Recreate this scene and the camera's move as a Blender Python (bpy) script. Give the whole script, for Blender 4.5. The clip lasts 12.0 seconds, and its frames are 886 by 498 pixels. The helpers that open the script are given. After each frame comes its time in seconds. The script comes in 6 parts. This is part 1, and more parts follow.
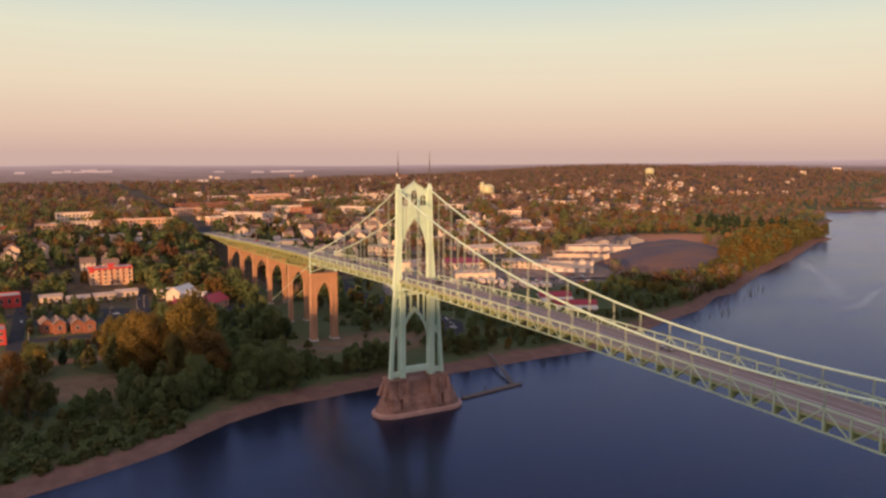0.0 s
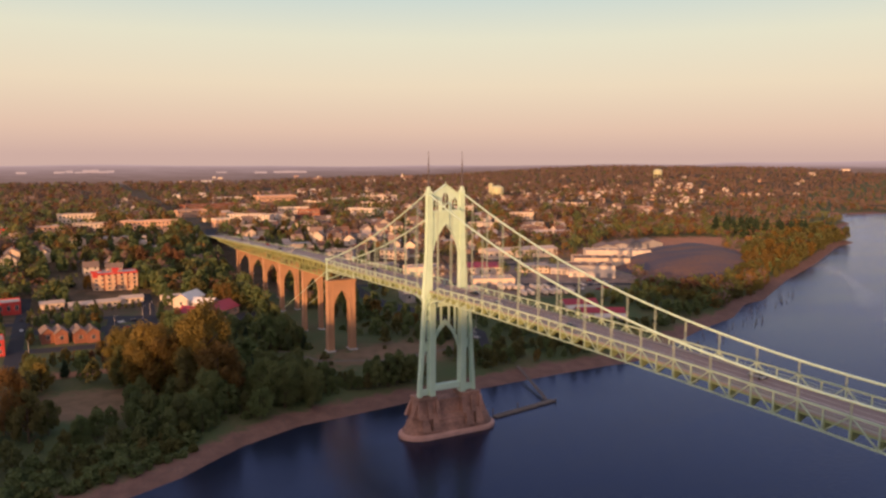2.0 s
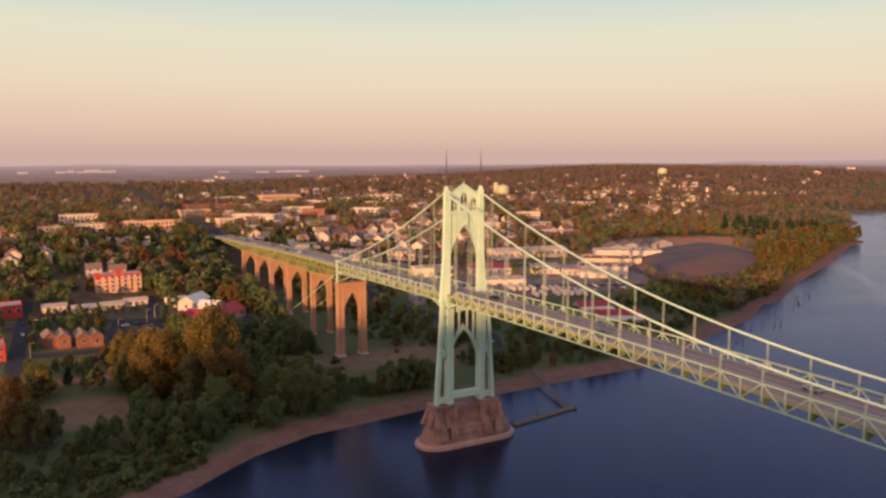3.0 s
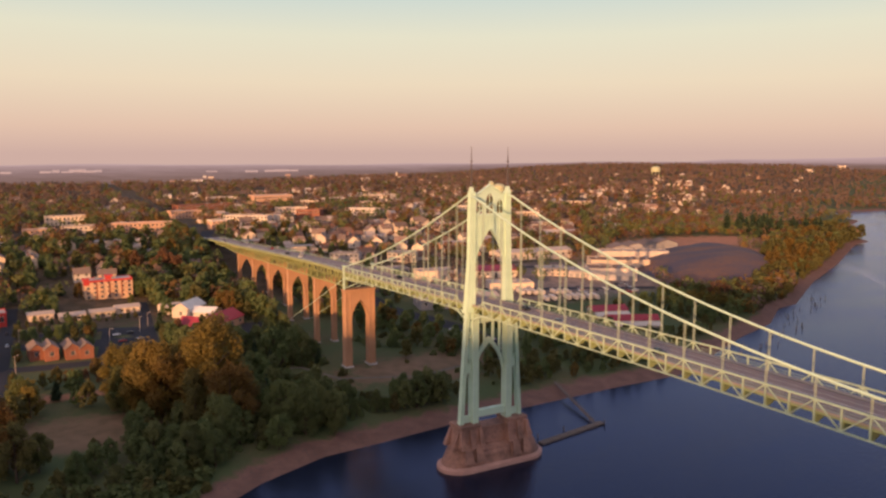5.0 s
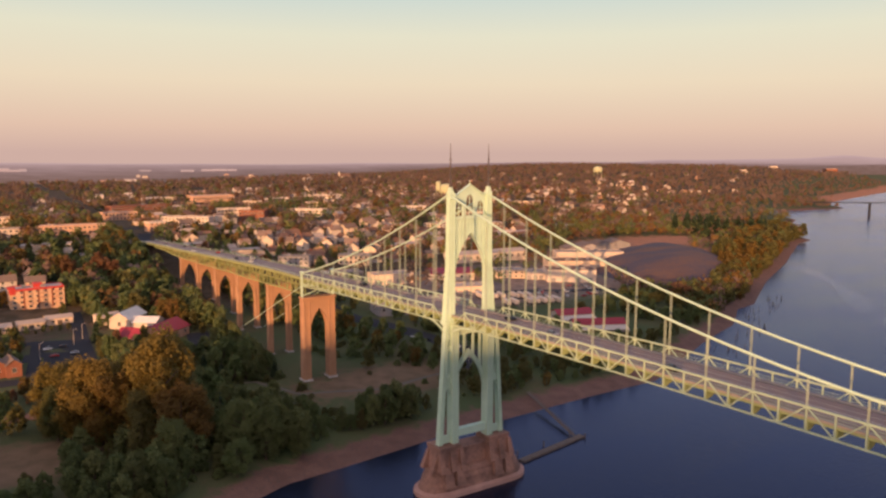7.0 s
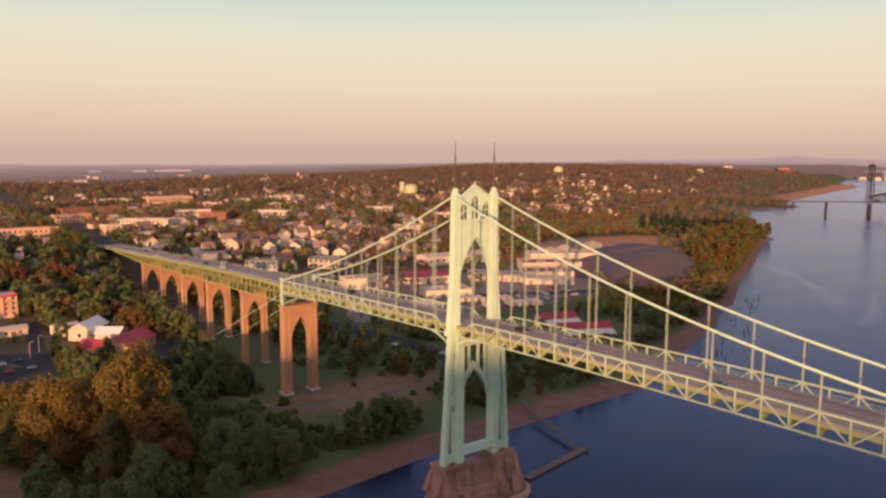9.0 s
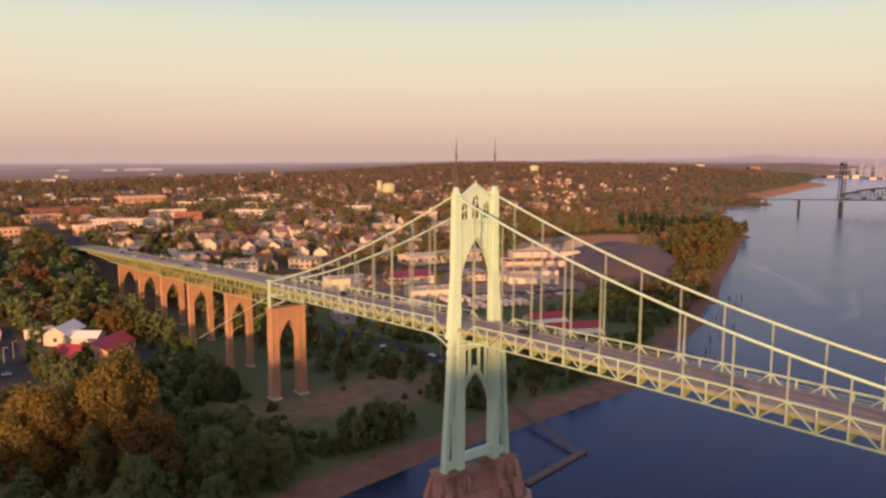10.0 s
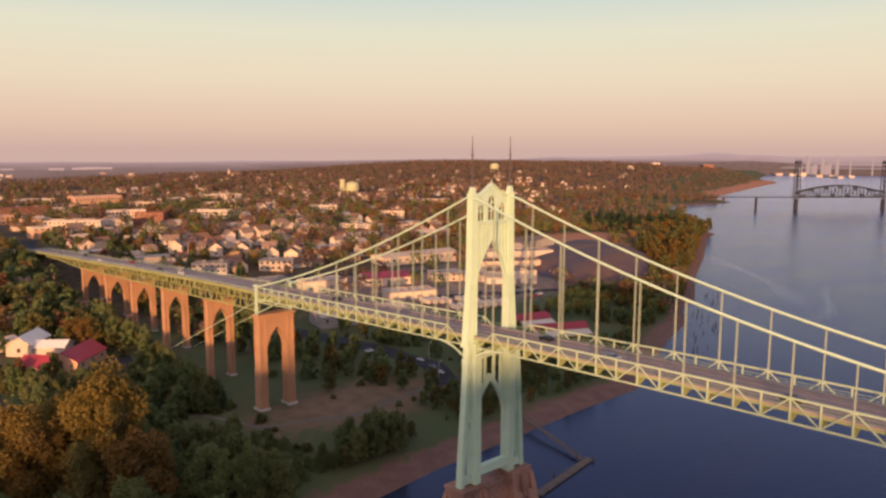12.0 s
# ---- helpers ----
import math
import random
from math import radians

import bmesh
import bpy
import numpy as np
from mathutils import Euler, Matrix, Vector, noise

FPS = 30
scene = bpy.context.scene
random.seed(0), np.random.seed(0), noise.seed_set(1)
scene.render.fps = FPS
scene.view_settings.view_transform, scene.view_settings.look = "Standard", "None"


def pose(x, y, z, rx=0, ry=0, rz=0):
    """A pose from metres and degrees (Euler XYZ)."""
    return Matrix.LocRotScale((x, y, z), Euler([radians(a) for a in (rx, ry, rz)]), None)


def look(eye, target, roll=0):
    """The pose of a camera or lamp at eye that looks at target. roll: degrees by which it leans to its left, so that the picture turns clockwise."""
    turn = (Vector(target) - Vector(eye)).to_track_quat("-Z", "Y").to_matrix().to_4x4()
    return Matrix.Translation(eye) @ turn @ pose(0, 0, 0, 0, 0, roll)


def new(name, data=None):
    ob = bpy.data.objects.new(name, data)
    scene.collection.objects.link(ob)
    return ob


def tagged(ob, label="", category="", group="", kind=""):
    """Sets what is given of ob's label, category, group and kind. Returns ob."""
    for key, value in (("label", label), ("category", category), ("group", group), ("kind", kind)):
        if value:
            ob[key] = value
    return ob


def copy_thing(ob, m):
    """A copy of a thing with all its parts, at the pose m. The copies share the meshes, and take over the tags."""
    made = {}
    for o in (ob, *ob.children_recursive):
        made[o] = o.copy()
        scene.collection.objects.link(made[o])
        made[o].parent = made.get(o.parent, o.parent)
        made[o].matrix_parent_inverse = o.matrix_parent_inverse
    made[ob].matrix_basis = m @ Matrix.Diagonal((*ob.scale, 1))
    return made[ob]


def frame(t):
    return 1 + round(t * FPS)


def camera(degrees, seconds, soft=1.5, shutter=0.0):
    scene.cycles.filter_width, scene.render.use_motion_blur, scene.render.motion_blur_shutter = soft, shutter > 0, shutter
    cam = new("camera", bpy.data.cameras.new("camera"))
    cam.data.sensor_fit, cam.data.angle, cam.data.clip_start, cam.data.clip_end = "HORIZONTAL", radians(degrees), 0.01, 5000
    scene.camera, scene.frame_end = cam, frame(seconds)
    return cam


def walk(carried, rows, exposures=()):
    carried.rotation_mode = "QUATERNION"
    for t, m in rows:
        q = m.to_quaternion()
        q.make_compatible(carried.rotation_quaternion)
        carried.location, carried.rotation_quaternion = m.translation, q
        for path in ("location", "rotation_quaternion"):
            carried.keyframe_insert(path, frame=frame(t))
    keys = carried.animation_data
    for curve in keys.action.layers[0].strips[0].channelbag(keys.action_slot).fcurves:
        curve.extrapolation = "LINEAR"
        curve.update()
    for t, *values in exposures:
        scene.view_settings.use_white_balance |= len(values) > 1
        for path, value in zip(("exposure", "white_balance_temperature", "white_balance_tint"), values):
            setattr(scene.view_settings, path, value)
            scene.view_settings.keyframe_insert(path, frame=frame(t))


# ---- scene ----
cam = camera(61.8, 12.0, soft=2.5)
PATH = [
    (0, (-146.578, -307.148, 120.892), (-145.652, -305.393, 120.638), 0.1),
    (0.5, (-146.199, -299.878, 120.797), (-145.274, -298.123, 120.545), 0.1),
    (1, (-146.021, -292.628, 120.811), (-145.096, -290.873, 120.559), 0.2),
    (1.5, (-145.982, -284.923, 120.727), (-145.059, -283.167, 120.474), 0.3),
    (2, (-146.611, -277.676, 120.587), (-145.688, -275.92, 120.335), 0.2),
    (2.5, (-146.744, -270.458, 120.33), (-145.822, -268.701, 120.077), 0.2),
    (3, (-146.985, -263.349, 120.145), (-146.065, -261.592, 119.891), 0.1),
    (5, (-147.806, -235.514, 119.802), (-146.857, -233.772, 119.545), 0.0),
    (5.5, (-147.903, -228.732, 119.433), (-146.914, -227.012, 119.177), 0.0),
    (6, (-147.822, -222.186, 119.509), (-146.791, -220.491, 119.251), 0.1),
    (6.5, (-147.625, -215.545, 119.097), (-146.561, -213.871, 118.84), 0.1),
    (7, (-147.646, -209.275, 118.884), (-146.559, -207.616, 118.627), 0.2),
    (9, (-149.986, -185.296, 118.262), (-148.803, -183.704, 118.006), 0.2),
    (9.5, (-151.093, -179.529, 118.071), (-149.875, -177.964, 117.815), 0.2),
    (10, (-152.365, -174.62, 117.984), (-151.126, -173.072, 117.725), 0.2),
    (10.5, (-153.691, -169.32, 117.916), (-152.433, -167.787, 117.654), 0.1),
    (11, (-155.035, -164.396, 117.957), (-153.758, -162.88, 117.693), 0.2),
    (11.5, (-156.305, -159.017, 117.605), (-155.004, -157.52, 117.342), 0.2),
    (12, (-158.154, -153.666, 117.789), (-156.823, -152.197, 117.526), 0.2),
]
walk(cam, [(t, look(eye, target, roll)) for t, eye, target, roll in PATH])

# ---------- sky, sun and exposure ----------
SUN_ELEVATION, SUN_AZIMUTH = 7.0, 230.0       # azimuth clockwise from +y
to_sun = Vector((math.sin(radians(SUN_AZIMUTH)) * math.cos(radians(SUN_ELEVATION)),
                 math.cos(radians(SUN_AZIMUTH)) * math.cos(radians(SUN_ELEVATION)),
                 math.sin(radians(SUN_ELEVATION))))
world = bpy.data.worlds.new("evening_sky")
scene.world = world
world.use_nodes = True
wt = world.node_tree
wt.nodes.clear()
w_out = wt.nodes.new("ShaderNodeOutputWorld")
w_bg = wt.nodes.new("ShaderNodeBackground")
w_sky = wt.nodes.new("ShaderNodeTexSky")
w_sky.sky_type, w_sky.sun_disc = "NISHITA", False
w_sky.sun_elevation, w_sky.sun_rotation = radians(SUN_ELEVATION), radians(SUN_AZIMUTH)
w_co = wt.nodes.new("ShaderNodeTexCoord")
w_sep = wt.nodes.new("ShaderNodeSeparateXYZ")
w_ramp = wt.nodes.new("ShaderNodeValToRGB")
w_mix = wt.nodes.new("ShaderNodeMix")
w_mix.data_type = "RGBA"
w_mix.inputs["Factor"].default_value = 0.93
w_scale = wt.nodes.new("ShaderNodeVectorMath")
w_scale.operation = "SCALE"
w_scale.inputs["Scale"].default_value = 0.10
ramp = w_ramp.color_ramp
ramp.elements[0].position, ramp.elements[0].color = 0.0, (0.66, 0.445, 0.39, 1)
ramp.elements[1].position, ramp.elements[1].color = 1.0, (0.42, 0.42, 0.50, 1)
for p, c in ((0.033, (0.80, 0.555, 0.435)), (0.09, (0.88, 0.715, 0.525)), (0.15, (0.83, 0.785, 0.605)),
             (0.20, (0.64, 0.72, 0.665)), (0.28, (0.45, 0.53, 0.80)), (0.40, (0.32, 0.42, 0.78)), (0.58, (0.36, 0.42, 0.66))):
    e = ramp.elements.new(p)
    e.color = (*c, 1)
wt.links.new(w_co.outputs["Generated"], w_sep.inputs[0])
wt.links.new(w_sep.outputs["Z"], w_ramp.inputs["Fac"])
wt.links.new(w_sky.outputs["Color"], w_scale.inputs[0])
wt.links.new(w_scale.outputs["Vector"], w_mix.inputs["A"])
wt.links.new(w_ramp.outputs["Color"], w_mix.inputs["B"])
w_dot = wt.nodes.new("ShaderNodeVectorMath")
w_dot.operation = "DOT_PRODUCT"
w_dot.inputs[1].default_value = to_sun
w_near = wt.nodes.new("ShaderNodeMapRange")
w_near.interpolation_type = "SMOOTHSTEP"
w_near.inputs["From Min"].default_value, w_near.inputs["From Max"].default_value = 0.1, 1.0
w_glow = wt.nodes.new("ShaderNodeMix")
w_glow.data_type, w_glow.blend_type = "RGBA", "ADD"
w_glow.inputs["B"].default_value = (0.85, 0.50, 0.28, 1)
wt.links.new(w_co.outputs["Generated"], w_dot.inputs[0])
wt.links.new(w_dot.outputs["Value"], w_near.inputs["Value"])
wt.links.new(w_near.outputs[0], w_glow.inputs["Factor"])
wt.links.new(w_mix.outputs["Result"], w_glow.inputs["A"])
wt.links.new(w_glow.outputs["Result"], w_bg.inputs["Color"])
w_bg.inputs["Strength"].default_value = 1.0
wt.links.new(w_bg.outputs[0], w_out.inputs["Surface"])

sun_data = bpy.data.lights.new("sun", "SUN")
sun_data.energy, sun_data.angle, sun_data.color = 7.0, radians(0.5), (1.0, 0.515, 0.23)
sun = new("sun", sun_data)
sun.matrix_world = look(to_sun * 2000, (0, 0, 0))


# ---------- materials ----------
def mat(name, base, second=None, rough=0.8, metal=0.0, scale=1.0, fine=None, bump=0.0, vary=0.0, hue=0.0, island=0.0, contrast=0.3, leaf=0.0):
    """A surface with two scales of noise between two colours; vary: brightness from one object to the next."""
    m = bpy.data.materials.new(name)
    m.use_nodes = True
    nt = m.node_tree
    p = nt.nodes["Principled BSDF"]
    p.inputs["Roughness"].default_value, p.inputs["Metallic"].default_value = rough, metal
    p.inputs["Specular IOR Level"].default_value = 0.3
    second = second or tuple(0.6 * c for c in base)
    co = nt.nodes.new("ShaderNodeTexCoord")
    n1, n2 = nt.nodes.new("ShaderNodeTexNoise"), nt.nodes.new("ShaderNodeTexNoise")
    n1.inputs["Scale"].default_value, n1.inputs["Detail"].default_value = scale, 5
    n2.inputs["Scale"].default_value, n2.inputs["Detail"].default_value = fine or scale * 9, 3
    add = nt.nodes.new("ShaderNodeMath")
    add.operation = "MULTIPLY_ADD"
    add.inputs[1].default_value = 0.45
    rng = nt.nodes.new("ShaderNodeMapRange")
    rng.inputs["From Min"].default_value, rng.inputs["From Max"].default_value = 0.725 - contrast, 0.725 + contrast
    mix = nt.nodes.new("ShaderNodeMix")
    mix.data_type = "RGBA"
    mix.inputs["A"].default_value, mix.inputs["B"].default_value = (*base, 1), (*second, 1)
    for n in (n1, n2):
        nt.links.new(co.outputs["Object"], n.inputs["Vector"])
    nt.links.new(n2.outputs["Fac"], add.inputs[0])
    nt.links.new(n1.outputs["Fac"], add.inputs[2])
    nt.links.new(add.outputs[0], rng.inputs["Value"])
    nt.links.new(rng.outputs[0], mix.inputs["Factor"])
    colour = mix.outputs["Result"]
    if vary or hue or island:
        hsv = nt.nodes.new("ShaderNodeHueSaturation")
        info = nt.nodes.new("ShaderNodeObjectInfo")
        geo = nt.nodes.new("ShaderNodeNewGeometry")
        value = nt.nodes.new("ShaderNodeMath")
        value.operation = "MULTIPLY_ADD"
        value.inputs[1].default_value, value.inputs[2].default_value = 2 * vary, 1 - vary - island
        isl = nt.nodes.new("ShaderNodeMath")
        isl.operation = "MULTIPLY_ADD"
        isl.inputs[1].default_value = 2 * island
        nt.links.new(info.outputs["Random"], value.inputs[0])
        nt.links.new(geo.outputs["Random Per Island"], isl.inputs[0])
        nt.links.new(value.outputs[0], isl.inputs[2])
        nt.links.new(isl.outputs[0], hsv.inputs["Value"])
        h = nt.nodes.new("ShaderNodeMath")
        h.operation = "MULTIPLY_ADD"
        h.inputs[1].default_value, h.inputs[2].default_value = 2 * hue, 0.5 - hue
        frac = nt.nodes.new("ShaderNodeMath")
        frac.operation = "FRACT"
        mul = nt.nodes.new("ShaderNodeMath")
        mul.operation = "MULTIPLY"
        mul.inputs[1].default_value = 7.31
        nt.links.new(info.outputs["Random"], mul.inputs[0])
        nt.links.new(mul.outputs[0], frac.inputs[0])
        nt.links.new(frac.outputs[0], h.inputs[0])
        nt.links.new(h.outputs[0], hsv.inputs["Hue"])
        nt.links.new(colour, hsv.inputs["Color"])
        colour = hsv.outputs["Color"]
    nt.links.new(colour, p.inputs["Base Color"])
    if leaf:
        thin, both = nt.nodes.new("ShaderNodeBsdfTranslucent"), nt.nodes.new("ShaderNodeMixShader")
        both.inputs["Fac"].default_value = leaf
        nt.links.new(colour, thin.inputs["Color"])
        nt.links.new(p.outputs[0], both.inputs[1])
        nt.links.new(thin.outputs[0], both.inputs[2])
        nt.links.new(both.outputs[0], nt.nodes["Material Output"].inputs["Surface"])
    if bump:
        b = nt.nodes.new("ShaderNodeBump")
        b.inputs["Strength"].default_value, b.inputs["Distance"].default_value = bump, 0.1
        nt.links.new(n2.outputs["Fac"], b.inputs["Height"])
        nt.links.new(b.outputs["Normal"], p.inputs["Normal"])
    return m


M_STEEL = mat("verdigris_painted_steel", (0.50, 0.645, 0.50), (0.41, 0.555, 0.43), 0.55, scale=0.25, fine=2.5, vary=0.05, bump=0.05)
M_TRUSS = mat("weathered_pale_green_truss", (0.42, 0.52, 0.36), (0.33, 0.42, 0.29), 0.6, scale=0.25, fine=2.0, vary=0.10, bump=0.05)
M_STEEL_DARK = mat("weathered_green_steel", (0.30, 0.32, 0.13), (0.20, 0.22, 0.09), 0.6, scale=0.3, fine=3, vary=0.08)
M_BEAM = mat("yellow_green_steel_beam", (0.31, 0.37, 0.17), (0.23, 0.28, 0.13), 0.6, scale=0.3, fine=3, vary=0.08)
M_HANGER = mat("grey_green_hanger_rope", (0.33, 0.39, 0.31), (0.25, 0.31, 0.25), 0.6, scale=0.5)
M_SPIRE = mat("dark_bronze_spire", (0.10, 0.08, 0.08), (0.06, 0.05, 0.05), 0.5, scale=1)
M_CONC = mat("weathered_ochre_concrete", (0.45, 0.255, 0.15), (0.32, 0.18, 0.105), 0.9, scale=0.12, fine=1.3, bump=0.25, vary=0.06)
M_PIER = mat("stained_brown_stone_pier", (0.37, 0.20, 0.145), (0.15, 0.088, 0.068), 0.9, scale=0.16, fine=0.9, bump=0.5, contrast=0.22)
M_RIM = mat("pale_worn_footing_rim", (0.50, 0.30, 0.235), (0.36, 0.21, 0.17), 0.9, scale=0.25, fine=1.6, bump=0.3)
M_PLINTH = mat("pale_concrete_plinth", (0.58, 0.54, 0.50), None, 0.9, scale=0.4)
M_ROAD = mat("worn_bridge_asphalt", (0.26, 0.195, 0.178), (0.205, 0.152, 0.14), 0.9, scale=0.08, fine=1.2)
M_WALKWAY = mat("pale_concrete_walkway", (0.36, 0.31, 0.27), (0.27, 0.23, 0.2), 0.9, scale=0.3)
M_ASPHALT = mat("dark_street_asphalt", (0.036, 0.035, 0.040), (0.026, 0.026, 0.03), 1.0, scale=0.06)
M_PAINT = mat("white_road_paint", (0.7, 0.68, 0.6), (0.5, 0.48, 0.42), 0.7, scale=1)
M_BARK = mat("grey_brown_bark", (0.12, 0.085, 0.06), None, 0.95, scale=2)
M_GLASS = mat("dark_window_glass", (0.03, 0.035, 0.04), (0.02, 0.022, 0.026), 0.12, scale=0.5)
M_RUBBER = mat("black_rubber", (0.02, 0.02, 0.02), None, 0.8, scale=2)
M_TIMBER = mat("grey_weathered_timber", (0.17, 0.13, 0.105), None, 0.9, scale=1.2)
LEAVES = {
    "deep": mat("deep_green_leaves", (0.165, 0.190, 0.070), (0.115, 0.142, 0.053), 0.7, scale=0.09, fine=0.5, vary=0.22, hue=0.025, island=0.07, leaf=0.48),
    "olive": mat("olive_leaves", (0.180, 0.160, 0.052), (0.115, 0.112, 0.039), 0.7, scale=0.09, fine=0.5, vary=0.2, hue=0.03, island=0.07, leaf=0.48),
    "gold": mat("yellowing_leaves", (0.240, 0.150, 0.036), (0.158, 0.108, 0.030), 0.7, scale=0.09, fine=0.5, vary=0.18, hue=0.02, island=0.08, leaf=0.48),
    "rust": mat("rust_red_leaves", (0.225, 0.110, 0.050), (0.145, 0.080, 0.040), 0.7, scale=0.09, fine=0.5, vary=0.2, hue=0.015, island=0.07, leaf=0.48),
    # far canopy: distance haze mixed into the leaf colour as muted brown
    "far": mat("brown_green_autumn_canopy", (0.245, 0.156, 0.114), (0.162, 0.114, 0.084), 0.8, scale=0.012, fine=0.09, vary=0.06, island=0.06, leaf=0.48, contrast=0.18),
    "pine": mat("dark_conifer_needles", (0.058, 0.080, 0.040), (0.037, 0.056, 0.029), 0.75, scale=0.1, fine=0.6, vary=0.25, hue=0.02, island=0.07, leaf=0.48),
}


def water_material():
    m = bpy.data.materials.new("deep_blue_river_water")
    m.use_nodes = True
    nt = m.node_tree
    nt.nodes.remove(nt.nodes["Principled BSDF"])
    body, p, edge, join = [nt.nodes.new(k) for k in ("ShaderNodeBsdfDiffuse", "ShaderNodeBsdfGlossy", "ShaderNodeFresnel", "ShaderNodeMixShader")]
    body.inputs["Color"].default_value = (0.007, 0.011, 0.024, 1)
    p.inputs["Color"].default_value = (0.79, 0.79, 0.98, 1)
    edge.inputs["IOR"].default_value = 1.32
    nt.links.new(edge.outputs[0], join.inputs["Fac"])
    nt.links.new(body.outputs[0], join.inputs[1])
    nt.links.new(p.outputs[0], join.inputs[2])
    nt.links.new(join.outputs[0], nt.nodes["Material Output"].inputs["Surface"])
    co, mp = nt.nodes.new("ShaderNodeTexCoord"), nt.nodes.new("ShaderNodeMapping")
    mp.inputs["Rotation"].default_value = (0, 0, radians(28))
    mp.inputs["Scale"].default_value = (1, 2.4, 1)
    a, b = nt.nodes.new("ShaderNodeTexNoise"), nt.nodes.new("ShaderNodeTexNoise")
    a.inputs["Scale"].default_value, a.inputs["Detail"].default_value = 0.35, 4
    b.inputs["Scale"].default_value, b.inputs["Detail"].default_value = 0.012, 5
    r = nt.nodes.new("ShaderNodeMapRange")
    r.inputs["From Min"].default_value, r.inputs["From Max"].default_value = 0.35, 0.7
    r.inputs["To Min"].default_value, r.inputs["To Max"].default_value = 0.45, 0.75
    bump = nt.nodes.new("ShaderNodeBump")
    bump.inputs["Distance"].default_value = 0.26
    rr = nt.nodes.new("ShaderNodeMapRange")
    rr.inputs["From Min"].default_value, rr.inputs["From Max"].default_value = 0.35, 0.7
    rr.inputs["To Min"].default_value, rr.inputs["To Max"].default_value = 0.15, 0.25
    nt.links.new(co.outputs["Object"], mp.inputs[0])
    nt.links.new(mp.outputs[0], a.inputs["Vector"])
    nt.links.new(mp.outputs[0], b.inputs["Vector"])
    nt.links.new(b.outputs["Fac"], r.inputs["Value"])
    nt.links.new(b.outputs["Fac"], rr.inputs["Value"])
    nt.links.new(r.outputs[0], bump.inputs["Strength"])
    nt.links.new(rr.outputs[0], p.inputs["Roughness"])
    nt.links.new(a.outputs["Fac"], bump.inputs["Height"])
    nt.links.new(bump.outputs["Normal"], p.inputs["Normal"])
    nt.links.new(bump.outputs["Normal"], edge.inputs["Normal"])
    return m


M_WATER = water_material()


def ground_material():
    """Grass, dry grass, river sand and town ground, laid where the sheet's own weights say."""
    m = bpy.data.materials.new("river_bank_ground")
    m.use_nodes = True
    nt = m.node_tree
    p = nt.nodes["Principled BSDF"]
    p.inputs["Roughness"].default_value = 0.95
    p.inputs["Specular IOR Level"].default_value = 0.1
    co = nt.nodes.new("ShaderNodeTexCoord")

    def noise_of(scale, detail=5):
        n = nt.nodes.new("ShaderNodeTexNoise")
        n.inputs["Scale"].default_value, n.inputs["Detail"].default_value = scale, detail
        nt.links.new(co.outputs["Object"], n.inputs["Vector"])
        return n.outputs["Fac"]

    def blend(fac, a, b):
        x = nt.nodes.new("ShaderNodeMix")
        x.data_type = "RGBA"
        for socket, v in (("Factor", fac), ("A", a), ("B", b)):
            if isinstance(v, tuple):
                x.inputs[socket].default_value = (*v, 1)
            else:
                nt.links.new(v, x.inputs[socket])
        return x.outputs["Result"]

    def spread(v, lo, hi):
        r = nt.nodes.new("ShaderNodeMapRange")
        r.inputs["From Min"].default_value, r.inputs["From Max"].default_value = lo, hi
        nt.links.new(v, r.inputs["Value"])
        return r.outputs[0]

    def weight(name, ragged):
        at = nt.nodes.new("ShaderNodeAttribute")
        at.attribute_name = name
        a = nt.nodes.new("ShaderNodeMath")
        a.operation = "ADD"
        nt.links.new(at.outputs["Fac"], a.inputs[0])
        nt.links.new(ragged, a.inputs[1])
        return spread(a.outputs[0], 0.88, 1.12)

    big, mid, small = noise_of(0.025), noise_of(0.15), noise_of(1.1, 3)
    grass = blend(spread(big, 0.4, 0.62), (0.070, 0.098, 0.042), (0.115, 0.098, 0.052))
    grass = blend(spread(small, 0.35, 0.7), grass, (0.078, 0.092, 0.042))
    dry = blend(spread(mid, 0.35, 0.65), (0.205, 0.135, 0.085), (0.14, 0.10, 0.06))
    sand = blend(spread(mid, 0.35, 0.65), (0.20, 0.112, 0.086), (0.145, 0.082, 0.065))
    sand = blend(spread(small, 0.5, 0.75), sand, (0.11, 0.08, 0.07))
    town = blend(spread(mid, 0.42, 0.6), (0.08, 0.06, 0.035), (0.12, 0.085, 0.055))
    c = blend(weight("dry", mid), grass, dry)
    c = blend(weight("town", mid), c, town)
    c = blend(weight("sand", mid), c, sand)
    yard = blend(spread(mid, 0.4, 0.62), (0.26, 0.19, 0.155), (0.17, 0.13, 0.11))
    c = blend(weight("yard", mid), c, yard)
    earth = blend(spread(mid, 0.35, 0.65), (0.42, 0.19, 0.11), (0.30, 0.15, 0.09))
    c = blend(weight("earth", mid), c, earth)
    nt.links.new(c, p.inputs["Base Color"])
    b = nt.nodes.new("ShaderNodeBump")
    b.inputs["Strength"].default_value, b.inputs["Distance"].default_value = 0.5, 0.4
    nt.links.new(small, b.inputs["Height"])
    nt.links.new(b.outputs["Normal"], p.inputs["Normal"])
    return m


M_GROUND = ground_material()


